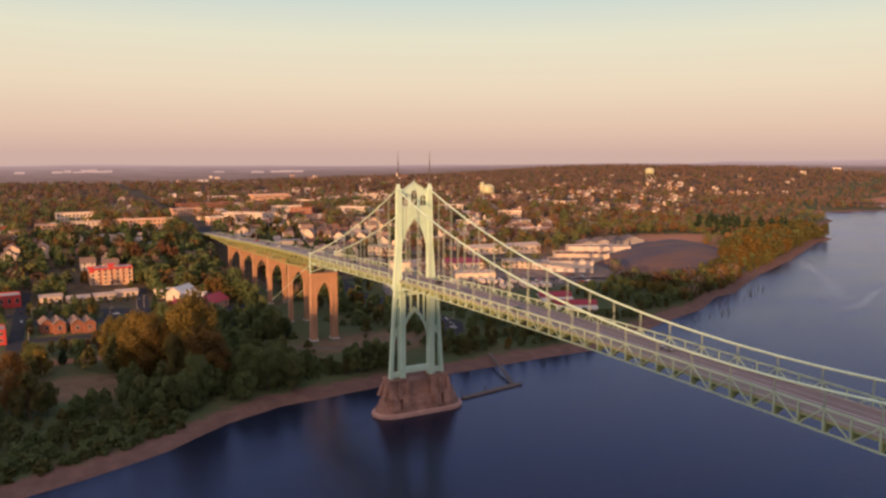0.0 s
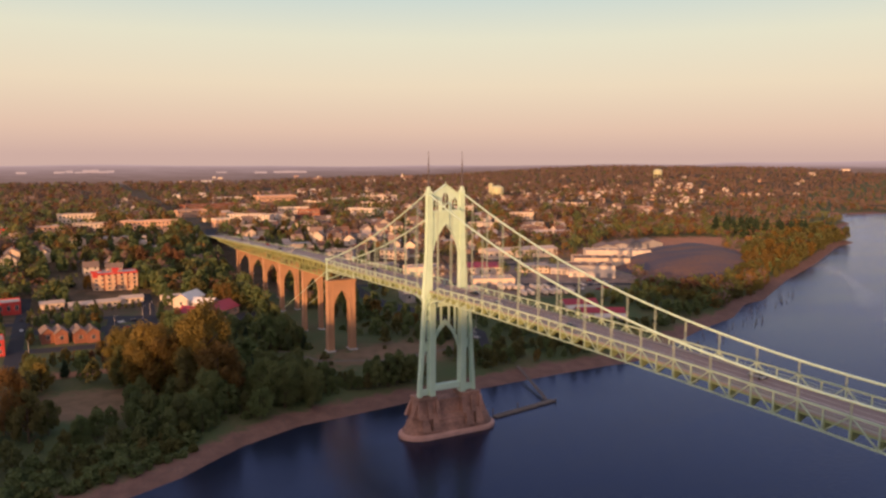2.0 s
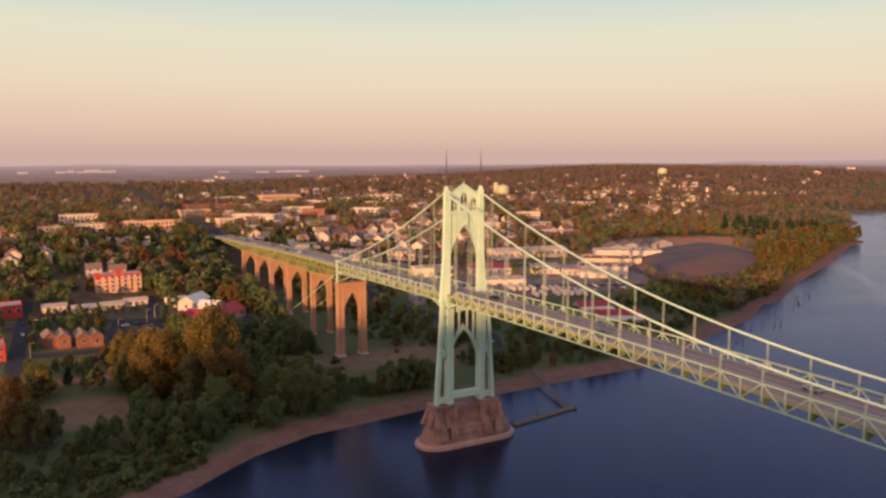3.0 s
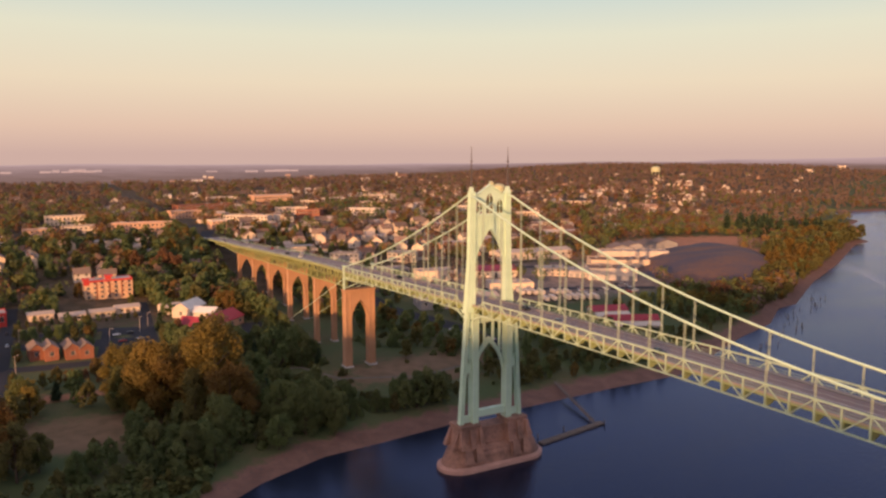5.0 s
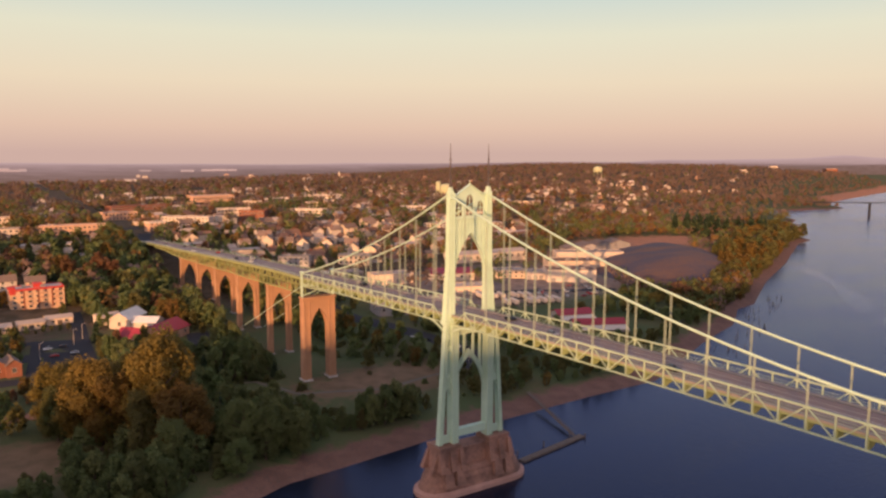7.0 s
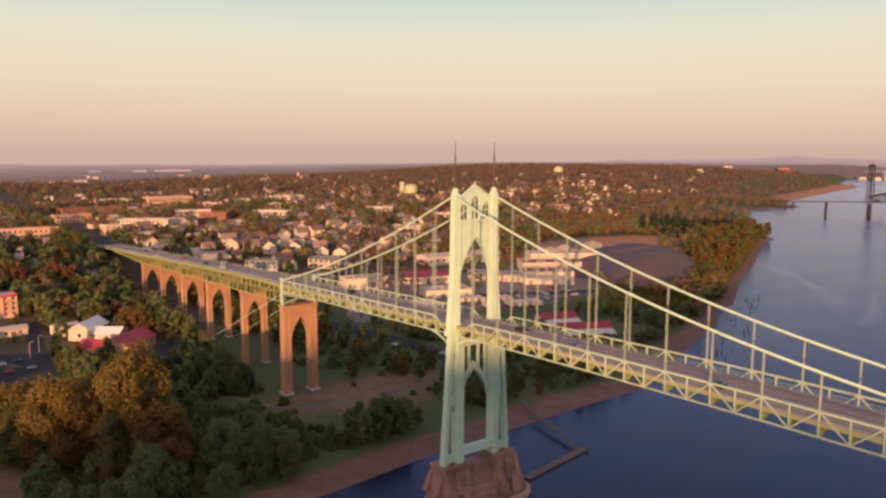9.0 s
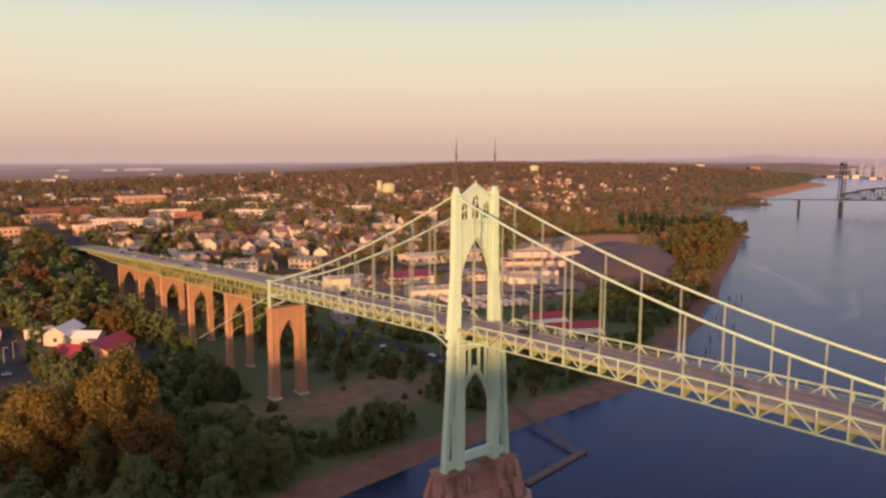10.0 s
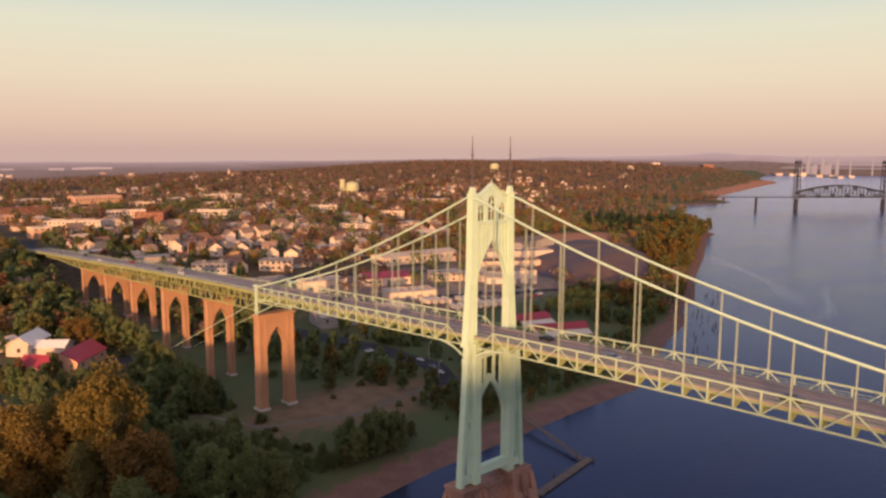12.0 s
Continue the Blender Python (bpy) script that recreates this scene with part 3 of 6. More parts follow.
        for (z0, a0, b0, y0), (z1, a1, b1, y1) in zip(levels, levels[1:]):
            xs0, xs1 = sorted((s * a0, s * b0)), sorted((s * a1, s * b1))
            shaft.frustum((*xs0, -y0, y0), z0, (*xs1, -y1, y1), z1)
            for f in (-1, 1):
                for q in (0.05, 0.5, 0.95):
                    xa, xb = xs0[0] + q * (xs0[1] - xs0[0]), xs1[0] + q * (xs1[1] - xs1[0])
                    ribs.append(((xa, f * (y0 + 0.02), z0), (xb, f * (y1 + 0.02), z1)))
            for q in (-0.8, 0.8):
                ribs.append(((s * b0, q * y0, z0), (s * b1, q * y1, z1)))
        shaft.box(*sorted((s * 6.5, s * 10.9)), -1.6, 1.6, 60.0, 61.2)
        shaft_ob = part("shaft", shaft, M_STEEL, tower)
        for p0, p1 in ribs:
            part("rib", Shape().beam(p0, p1, 0.32, 0.34), M_STEEL, shaft_ob)
        cap = Shape()
        cap.box(*sorted((s * 6.6, s * 8.95)), -1.2, 1.2, 105.0, 105.5)
        cap.frustum((s * 8.0 - 0.8, s * 8.0 + 0.8, -0.9, 0.9), 105.5, (s * 8.0 - 0.5, s * 8.0 + 0.5, -0.5, 0.5), 107.4)
        part("cable_saddle", cap, M_STEEL, tower)
        spire = Shape().tube([(s * 8.0, 0, z) for z in (107.4, 109.6)], 0.62, 8, 0.34)
        spire.tube([(s * 8.0, 0, z) for z in (109.6, 113, 116, 119)], 0.30, 8, 0.16)
        spire.tube([(s * 8.0, 0, z) for z in (119, 122.2)], 0.13, 6, 0.07)
        for z in (110.2, 113.5, 116.5):
            spire.tube([(s * 8.0, 0, z), (s * 8.0, 0, z + 0.35)], 0.45, 8, 0.45)
        part("spire", spire, M_SPIRE, tower, "dark slender spire")

    # base strut and the lower pointed arch with its open spandrels
    strut = Shape()
    strut.box(-6.9, 6.9, -1.6, 0.4, 19.2, 21.9)
    part("base_strut", strut, M_STEEL, tower)
    arch = Shape()
    inner, outer = pointed(6.75, 33.0, 47.9), pointed(8.0, 32.0, 50.2)
    xs = [6.74 * math.sin(t) for t in steps(-math.pi / 2, math.pi / 2, 28)]
    arch.wall(xs, inner, outer, -0.5, 0.5)
    for f in (-1, 1):
        arch.wall(xs, inner, lambda x: inner(x) + 0.35, *sorted((f * 0.5, f * 0.68)))
    part("lower_arch", arch, M_STEEL, tower)
    for x in (-4.9, -1.9, 1.9, 4.9):
        part("spandrel_post", Shape().box(x - 0.38, x + 0.38, -0.38, 0.38, outer(x) - 0.4, 56.6), M_STEEL, tower)
    for f in (-1, 1):
        beam = Shape()
        beam.wall(steps(-10.5, 10.5, 24), lambda x: 54.2 + 1.9 * (1 - (x / 10.5) ** 2), lambda x: 56.2 + 1.9 * (1 - (x / 10.5) ** 2), f * 0.9 - 0.35, f * 0.9 + 0.35)
        part("portal_beam", beam, M_STEEL, tower)
    for x in steps(-9, 9, 6):
        part("portal_tie", Shape().beam((x, -0.5, 56.6), (x, 0.5, 56.6), 0.5, 0.6), M_STEEL, tower)

    # upper pointed arch, ribbed panel, lancet gallery and gable
    head = Shape()
    arc = pointed(6.75, 74.5, 91.6)
    xs = [6.75 * math.sin(t) for t in steps(-math.pi / 2, math.pi / 2, 36)]
    head.wall(xs, arc, lambda x: 97.2, -0.55, 0.55)
    for f in (-1, 1):
        head.wall(xs, arc, lambda x: arc(x) + 0.7, *sorted((f * 0.55, f * 0.85)))
        head.box(-6.75, 6.75, *sorted((f * 0.55, f * 1.1)), 96.2, 97.3)
    head_ob = part("arch_panel", head, M_STEEL, tower)
    for f in (-1, 1):
        for x in steps(-5.6, 5.6, 8):
            part("rib", Shape().box(x - 0.15, x + 0.15, *sorted((f * 0.55, f * 0.8)), arc(x) + 0.6, 96.3), M_STEEL, head_ob)
    gal = Shape()
    gable = lambda x: 104.4 + 3.5 * max(0.0, 1 - abs(x) / 5.2) if abs(x) < 5.2 else 104.4
    for c, half, apex in ((-4.5, 1.45, 102.8), (0, 1.6, 105.0), (4.5, 1.45, 102.8)):
        fn = pointed(half, apex - 2.6, apex)
        xs = [c + half * math.sin(t) for t in steps(-math.pi / 2, math.pi / 2, 12)]
        gal.wall(xs, lambda x, c=c, fn=fn: fn(x - c), gable, -0.35, 0.35)
        gal.box(c - 0.1, c + 0.1, -0.15, 0.15, 97.3, apex)
        gal.box(c - half, c + half, -0.12, 0.12, 100.0, 100.2)
    for a, b in ((-6.75, -5.95), (-3.05, -1.6), (1.6, 3.05), (5.95, 6.75)):
        gal.wall(steps(a, b, 4), lambda x: 97.2, gable, -0.35, 0.35)
    part("gallery", gal, M_STEEL, tower)
    for s in (-1, 1):
        cop = Shape().beam((s * 5.5, 0, 104.6), (0, 0, 108.1), 1.5, 0.45)
        cop.box(*sorted((s * 5.2, s * 6.75)), -0.75, 0.75, 104.3, 104.8)
        part("gable_coping", cop, M_STEEL, tower)
    fin = Shape().tube([(0, 0, 107.6), (0, 0, 108.6), (0, 0, 109.6)], 0.35, 6, 0.08)
    part("finial", fin, M_STEEL, tower)
    return tower


bridge_tower(0)
bridge_tower(-368)


def cable_z(y):
    if y <= 0:
        return 72.1 + 9.72e-4 * (y + 184) ** 2
    return 105.0 - 0.345 * y - 0.00095 * y * (131 - y) * 0.9


Y0, Y1 = -368.0, 131.0
PANEL = [y for y in [-9.6 - 6 * k for k in range(0, 59)] if y > -366][::-1] + [-3.4, 3.4] + [9.6 + 6 * k for k in range(0, 21) if 9.6 + 6 * k < 131]
TALL, FALL = [y for y in [-9.6 - 12 * k for k in range(0, 30)]], [9.6 + 12 * k for k in range(0, 10)]


def member_mesh(name, w, h, material):
    """A bar one metre long along z, from 0 to 1, to be stretched to length."""
    s = Shape().box(-w / 2, w / 2, -h / 2, h / 2, 0, 1)
    return s.mesh(name, material)


def between(p, q):
    """The pose that lays a unit bar from p to q."""
    p, q = Vector(p), Vector(q)
    d = q - p
    return Matrix.Translation(p) @ d.to_track_quat("Z", "X").to_matrix().to_4x4() @ Matrix.Diagonal((1, 1, d.length, 1))


def suspended_span():
    deck = thing("bridge_deck", "long green steel truss bridge deck carrying a worn road", "bridge deck")
    ys = steps(Y0, Y1, 84)
    slab, left, right = Shape(), Shape(), Shape()
    for shape, a, b, lift, depth in ((slab, -6.3, 6.3, 0, 0.5), (left, -7.75, -6.3, 0.22, 0.5), (right, 6.3, 7.75, 0.22, 0.5)):
        shape.ribbon(ys, a, b, lambda y, lift=lift: road_z(y) + lift, depth)
    part("road_slab", slab, M_ROAD, deck, "worn grey-brown asphalt roadway")
    part("walkway", left, M_WALKWAY, deck)
    part("walkway", right, M_WALKWAY, deck)
    for x, w in ((-0.16, 0.06), (0.16, 0.06), (-3.1, 0.05), (3.1, 0.05)):
        part("lane_marking", Shape().ribbon(ys, x - w, x + w, lambda y: road_z(y) + 0.008, 0.05), M_PAINT, deck)
    for s in (-1, 1):
        fas = Shape()
        rail = Shape()
        for x, top, deep, w in ((7.6, -0.3, 0.55, 0.2), (4.4, -0.8, 1.1, 0.2)):
            fas.ribbon(ys, s * x - w / 2, s * x + w / 2, lambda y, top=top: road_z(y) + top, deep)
        for h in (0.62, 1.25):
            rail.ribbon(ys, s * 7.7 - 0.04, s * 7.7 + 0.04, lambda y, h=h: road_z(y) + h, 0.07)
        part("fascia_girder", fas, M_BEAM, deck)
        part("railing", rail, M_TRUSS, deck)
        for nm, dz, w, h in (("top_chord", 0, 0.44, 0.40), ("bottom_chord", -5.1, 0.42, 0.36)):
            for run in ([y for y in PANEL if y < 0], [y for y in PANEL if y > 0]) if nm == "top_chord" else (PANEL,):
                run = [y for y in run if abs(y) > 9 or nm != "top_chord"]
                part(nm, Shape().ribbon(run, s * CABLE_X - w / 2, s * CABLE_X + w / 2, lambda y, dz=dz, h=h: chord_z(y) + dz + h / 2, h), M_TRUSS, deck)
    post = member_mesh("post", 0.30, 0.34, M_TRUSS)
    brace = member_mesh("diagonal", 0.26, 0.28, M_TRUSS)
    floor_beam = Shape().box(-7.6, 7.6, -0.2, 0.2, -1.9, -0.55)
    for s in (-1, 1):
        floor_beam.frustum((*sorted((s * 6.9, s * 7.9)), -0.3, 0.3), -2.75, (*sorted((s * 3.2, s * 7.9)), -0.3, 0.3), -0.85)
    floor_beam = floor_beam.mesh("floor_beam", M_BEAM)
    peaks = set(TALL + FALL)
    for i, y in enumerate(PANEL):
        part("floor_beam", floor_beam, None, deck, at=pose(0, y, road_z(y)))
        for s in (-1, 1):
            zt = chord_z(y)
            if abs(y) > 9:
                part("post", post, None, deck, at=between((s * CABLE_X, y, zt - 5.1), (s * CABLE_X, y, zt)))
            if y in peaks:
                for j in (i - 1, i + 1):
                    if 0 <= j < len(PANEL):
                        yy = PANEL[j]
                        part("diagonal", brace, None, deck, at=between((s * CABLE_X, yy, chord_z(yy) - 5.1), (s * CABLE_X, y, zt)))
    # curved haunches where the truss deepens at the tower
    for s in (-1, 1):
        for f in (-1, 1):
            h = Shape()
            pts = [(s * CABLE_X, f * (2.0 + 11 * t), chord_z(f * 13) - 5.1 - 3.4 * (1 - t) ** 2) for t in steps(0, 1, 8)]
            for a, b in zip(pts, pts[1:]):
                h.beam(a, b, 0.45, 0.45)
            part("haunch", h, M_STEEL, deck)
    return deck


def cables():
    hang = member_mesh("hanger", 0.15, 0.15, M_HANGER)
    for s in (-1, 1):
        ys = steps(-368, 131, 100)
        c = Shape().tube([(s * CABLE_X, y, cable_z(y) if y > -368 else 105.0) for y in ys], 0.34, 8)
        ob = solid("suspension_cable", c, M_STEEL, "thick pale green suspension cable with steel hangers", "cable", group="suspension cables", smooth=True)
        for y in TALL + FALL:
            if abs(y) < 9 or y < -360 or cable_z(y) - chord_z(y) < 0.8:
                continue
            for dx in (-0.26, 0.26):
                part("hanger", hang, None, ob, at=between((s * CABLE_X + dx, y, chord_z(y)), (s * CABLE_X + dx, y, cable_z(y))))
        back = Shape().tube([(s * CABLE_X, 131, 53.4), (s * CABLE_X, 160, 41.2), (s * CABLE_X, 236, 9.5)], 0.15, 6)
        part("backstay", back, M_STEEL, ob)


suspended_span()
cables()


# ---------- the approach viaduct ----------
def viaduct_pier(y, half, top, thick, leg, name="viaduct_pier", group="concrete piers of the viaduct"):
    base = float(min(land(-half, y), land(half, y))) - 0.4
    ob = thing(name, "tall ochre concrete viaduct pier with a pointed arch", "pier", pose(0, y, base), group)
    h = top - base
    inner = half - leg
    for s in (-1, 1):
        l = Shape()
        l.frustum((*sorted((s * inner, s * (half + 0.25))), -thick / 2 - 0.2, thick / 2 + 0.2), 0, (*sorted((s * inner, s * half)), -thick / 2, thick / 2), h - half * 0.62 - inner * 2.3)
        for q in (0.12, 0.88):
            x = s * (inner + q * leg)
            l.frustum((x - 0.32, x + 0.32, -thick / 2 - 0.5, -thick / 2), 0, (x - 0.28, x + 0.28, -thick / 2 - 0.3, -thick / 2), h - 1.2)
            l.frustum((x - 0.32, x + 0.32, thick / 2, thick / 2 + 0.5), 0, (x - 0.28, x + 0.28, thick / 2, thick / 2 + 0.3), h - 1.2)
        part("leg", l, M_CONC, ob)
        pl = Shape().frustum((*sorted((s * (inner - 0.7), s * (half + 0.9))), -thick / 2 - 1.0, thick / 2 + 1.0), -1.5, (*sorted((s * (inner - 0.5), s * (half + 0.7))), -thick / 2 - 0.8, thick / 2 + 0.8), 1.3)
        part("plinth", pl, M_PLINTH, ob, "pale concrete plinth")
    head = Shape()
    apex = h - half * 0.62
    spring = apex - inner * 2.3
    arc = pointed(inner, spring, apex)
    xs = [inner * math.sin(t) for t in steps(-math.pi / 2, math.pi / 2, 24)]
    head.wall([-half] + xs + [half], lambda x: arc(x) if abs(x) < inner else spring, lambda x: h, -thick / 2, thick / 2)
    head.wall(xs, arc, lambda x: arc(x) + 0.5, -thick / 2 - 0.18, -thick / 2)
    head.box(-half - 0.5, half + 0.5, -thick / 2 - 0.5, thick / 2 + 0.5, h - 0.1, h + 0.7)
    head.box(-half - 0.2, half + 0.2, -thick / 2 - 0.25, thick / 2 + 0.25, h - 1.3, h - 0.9)
    part("arch_head", head, M_CONC, ob)
    return ob


viaduct_pier(131, 8.5, 47.0, 4.6, 3.6, "anchor_pier")
for y, top in ((185, 45.2), (239, 43.0), (286, 40.9), (331, 39.0), (378, 37.2)):
    viaduct_pier(y, 6.7, top, 3.2, 2.4)


def cable_bent():
    ob = thing("cable_bent", "green steel cable bent on top of a concrete pier", "cable bent")
    for s in (-1, 1):
        for dy in (-0.9, 0.9):
            part("post", Shape().beam((s * CABLE_X, 131 + dy, 47.7), (s * CABLE_X, 131 + dy * 0.4, 60.4), 0.55, 0.5), M_STEEL, ob)
        part("cap", Shape().box(s * CABLE_X - 0.7, s * CABLE_X + 0.7, 129.9, 132.1, 59.9, 60.7), M_STEEL, ob)
    part("cross_beam", Shape().box(-8, 8, 130.5, 131.5, 53.0, 54.2), M_STEEL, ob)
    for f in (-1, 1):
        part("brace", Shape().beam((f * 8, 131, 48.2), (-f * 8, 131, 53.2), 0.4, 0.4), M_STEEL, ob)


cable_bent()


def approach():
    ob = thing("viaduct_deck", "green steel girder viaduct deck carrying a two-lane road", "viaduct")
    ys = steps(131.6, 530, 52)
    slab = Shape().ribbon(ys, -7.6, 7.6, road_z, 0.7)
    part("road_slab", slab, M_ROAD, ob, "worn grey-brown asphalt roadway")
    for x, w in ((-0.16, 0.06), (0.16, 0.06), (-6.2, 0.05), (6.2, 0.05)):
        part("lane_marking", Shape().ribbon(ys, x - w, x + w, lambda y: road_z(y) + 0.008, 0.05), M_PAINT, ob)
    for s in (-1, 1):
        rail, cornice = Shape(), Shape()
        rail.ribbon(ys, s * 7.5 - 0.06, s * 7.5 + 0.06, lambda y: road_z(y) + 1.12, 0.12)
        rail.ribbon(ys, s * 7.5 - 0.04, s * 7.5 + 0.04, lambda y: road_z(y) + 0.6, 0.09)
        cornice.ribbon(ys, s * 7.7 - 0.15, s * 7.7 + 0.15, lambda y: road_z(y) + 0.1, 1.3)
        part("railing", rail, M_STEEL, ob)
        part("fascia_girder", cornice, M_STEEL_DARK, ob)
    posts = [131.6 + 6.0 * k for k in range(0, 60)]
    post = member_mesh("truss_post", 0.4, 0.4, M_STEEL_DARK)
    brace = member_mesh("truss_diagonal", 0.34, 0.34, M_STEEL_DARK)

    def under(y):
        """Depth of the girder under the road."""
        return lerp(y, [131, 185, 302, 400, 430, 560], [8.8, 9.3, 7.9, 6.0, 4.0, 1.2])
    for s in (-1, 1):
        low = Shape().ribbon([y for y in posts if y < 470], s * 6.2 - 0.25, s * 6.2 + 0.25, lambda y: road_z(y) - under(y) + 0.5, 0.6)
        part("bottom_chord", low, M_STEEL_DARK, ob)
        for i, y in enumerate(posts):
            if y > 468:
                break
            part("post", post, None, ob, at=between((s * 6.2, y, road_z(y) - under(y)), (s * 6.2, y, road_z(y) - 0.7)))
            yb = y + 6.0
            lo, hi = road_z(y) - under(y), road_z(yb) - 0.8
            if i % 2:
                lo, hi = road_z(y) - 0.8, road_z(yb) - under(yb)
            if yb < 470:
                part("diagonal", brace, None, ob, at=between((s * 6.2, y, lo), (s * 6.2, yb, hi)))


approach()


# ---------- trees ----------
def leaf_cards(rng, clumps, n, size, flat=0.75):
    """Bent leaf sprays spread over the skins of the clumps: centres, radii, so that outline and gaps stay uneven."""
    cs = np.array([c[:3] for c in clumps])
    rs = np.array([c[3:6] for c in clumps])
    wgt = (rs.prod(1) ** 0.667)
    pick = rng.choice(len(clumps), n, p=wgt / wgt.sum())
    d = rng.normal(size=(n, 3))
    d[:, 2] = d[:, 2] * 0.9 + 0.25
    d /= np.linalg.norm(d, axis=1)[:, None]
    r = rng.uniform(0.45, 1.1, n)[:, None]
    pos = cs[pick] + d * rs[pick] * r
    nrm = d + rng.normal(size=(n, 3)) * flat
    nrm /= np.linalg.norm(nrm, axis=1)[:, None]
    a = np.cross(nrm, rng.normal(size=(n, 3)))
    a /= np.linalg.norm(a, axis=1)[:, None]
    b = np.cross(nrm, a)
    s = (size * rng.uniform(0.6, 1.3, n))[:, None]
    tip = nrm * s * 0.35
    v = np.stack([pos - a * s * 0.5, pos - b * s * 0.42 - tip, pos + a * s * 0.55, pos + b * s * 0.42 - tip], 1)
    return v.reshape(-1, 3)


def crown_clumps(rng, kind, h):
    """Clumps of a crown for a tree h metres high."""
    out = []
    if kind == "pine":
        for i in range(11):
            k = i / 10
            z, r = h * (0.12 + 0.84 * k), h * (0.20 * (1 - k) + 0.012)
            for j in range(4 if k < 0.8 else 1):
                a = rng.uniform(0, 6.28)
                out.append((r * 0.5 * math.cos(a), r * 0.5 * math.sin(a), z, r * 0.75, r * 0.75, h * 0.06))
    else:
        wide = {"deep": 0.36, "olive": 0.34, "gold": 0.37, "rust": 0.36}[kind]
        n = 26
        for i in range(n):
            k = (i + 0.5) / n
            z = h * (0.16 + 0.74 * k)
            spread = h * wide * math.sin(math.pi * (0.26 + 0.60 * k)) * math.sqrt(rng.uniform(0.15, 1.0))
            a = i * 2.4 + rng.uniform(-0.6, 0.6)
            r = h * rng.uniform(0.06, 0.125)
            out.append((spread * 0.82 * math.cos(a), spread * 0.82 * math.sin(a), z, r, r, r * rng.uniform(1.0, 1.8)))
        out.append((0, 0, h * 0.88, h * 0.09, h * 0.09, h * 0.11))
    return out


def crown_mesh(kind, h, n, size, seed):
    rng = np.random.default_rng(seed)
    clumps = crown_clumps(rng, kind, h)
    v = leaf_cards(rng, clumps, n, size)
    f = np.arange(4 * n).reshape(-1, 4)
    return clumps, v, np.concatenate([f[:, [0, 1, 2]], f[:, [0, 2, 3]]])


def tree_proto(name, kind, h, n, size, seed, label, category="tree"):
    ob = thing(name, label, category)
    clumps, v, tri = crown_mesh(kind, h, n, size, seed)
    part("crown", fast_mesh("crown", v, tri, LEAVES[kind]), None, ob)
    trunk = Shape().tube([(0, 0, -0.6), (0.1, 0.05, h * 0.3), (0, 0.1, h * 0.6), (0, 0, h * 0.85)], h * 0.022, 7, h * 0.006)
    for x, y, z, *_ in clumps[:20:3]:
        trunk.tube([(0, 0.05, z - h * 0.16), (x * 0.6, y * 0.6, z - h * 0.05), (x, y, z)], h * 0.009, 5, h * 0.003)
    part("trunk", trunk, M_BARK, ob)
    return ob


TREE_WORDS = {"deep": "dense dark green broadleaf tree on the bank", "olive": "olive green broadleaf tree with an uneven crown",
              "gold": "broadleaf tree turning golden yellow in autumn", "rust": "broadleaf tree with rust red autumn leaves",
              "pine": "narrow dark green conifer tree"}
TALL_WORDS = {"gold": "very tall spreading golden tree above the bank", "deep": "very tall dark green tree on the bank", "olive": "very tall olive green tree on the bank"}
NEAR = {k: (12.0, [tree_proto("tree", k, 12.0, 1300, 0.82, 10 * i + j, TREE_WORDS[k]) for j in range(2)]) for i, k in enumerate(TREE_WORDS)}
HIGH = {k: (26.0, [tree_proto("tree", k, 26.0, 7400, 0.70, 100 + 10 * i + j, TALL_WORDS[k]) for j in range(2)]) for i, k in enumerate(TALL_WORDS)}
MID = {k: (12.0, [crown_mesh(k, 12.0, 400, 1.42, 200 + 10 * i + j)[1] for j in range(2)]) for i, k in enumerate(TREE_WORDS)}
merged = {k: [] for k in TREE_WORDS}     # crowns of the countless trees further off, kind by kind
used_protos = set()
thickets = {"deep": [], "olive": []}


def plant(stock, kind, x, y, h, rng):
    """A tree h metres high on the ground at x, y."""
    if stock is HIGH and kind not in HIGH:
        stock = NEAR
    size, protos = stock[kind]
    proto = protos[int(rng.integers(len(protos)))]
    k = h / size
    m = pose(x, y, float(land(x, y)), 0, 0, rng.uniform(0, 360)) @ Matrix.Diagonal((k * rng.uniform(0.85, 1.2), k * rng.uniform(0.85, 1.2), k, 1))
    if stock is MID:
        w = np.array(m)
        merged[kind].append(proto @ w[:3, :3].T + w[:3, 3])
    elif proto.name in used_protos:
        copy_thing(proto, m)
    else:
        used_protos.add(proto.name)
        proto.matrix_world = m


BLOCKED = []          # plots kept free of trees: x0, x1, y0, y1


def free(x, y, room=0.0):
    if abs(x) < 13 + room and y > 90:
        return False
    return not any(a - room < x < b + room and c - room < y < d + room for a, b, c, d in BLOCKED)


def shore(x):
    return lerp(x, SHORE_X, SHORE_Y)


def grove(stock, seed, n, x0, x1, y0, y1, gap, sizes, kinds, inside=lambda x, y: True):
    """Scatters n trees in a rectangle, gap metres apart at least; kinds: their shares."""
    rng = np.random.default_rng(seed)
    names, share = list(kinds), np.array(list(kinds.values()), float)
    share /= share.sum()
    mine, tries = [], 0
    while len(mine) < n and tries < n * 40:
        tries += 1
        x, y = rng.uniform(x0, x1), rng.uniform(y0, y1)
        if not inside(x, y) or not free(x, y, 2.0) or any((x - a) ** 2 + (y - b) ** 2 < gap * gap for a, b in mine):
            continue
        mine.append((x, y))
        plant(stock, names[int(rng.choice(len(names), p=share))], x, y, rng.uniform(*sizes), rng)


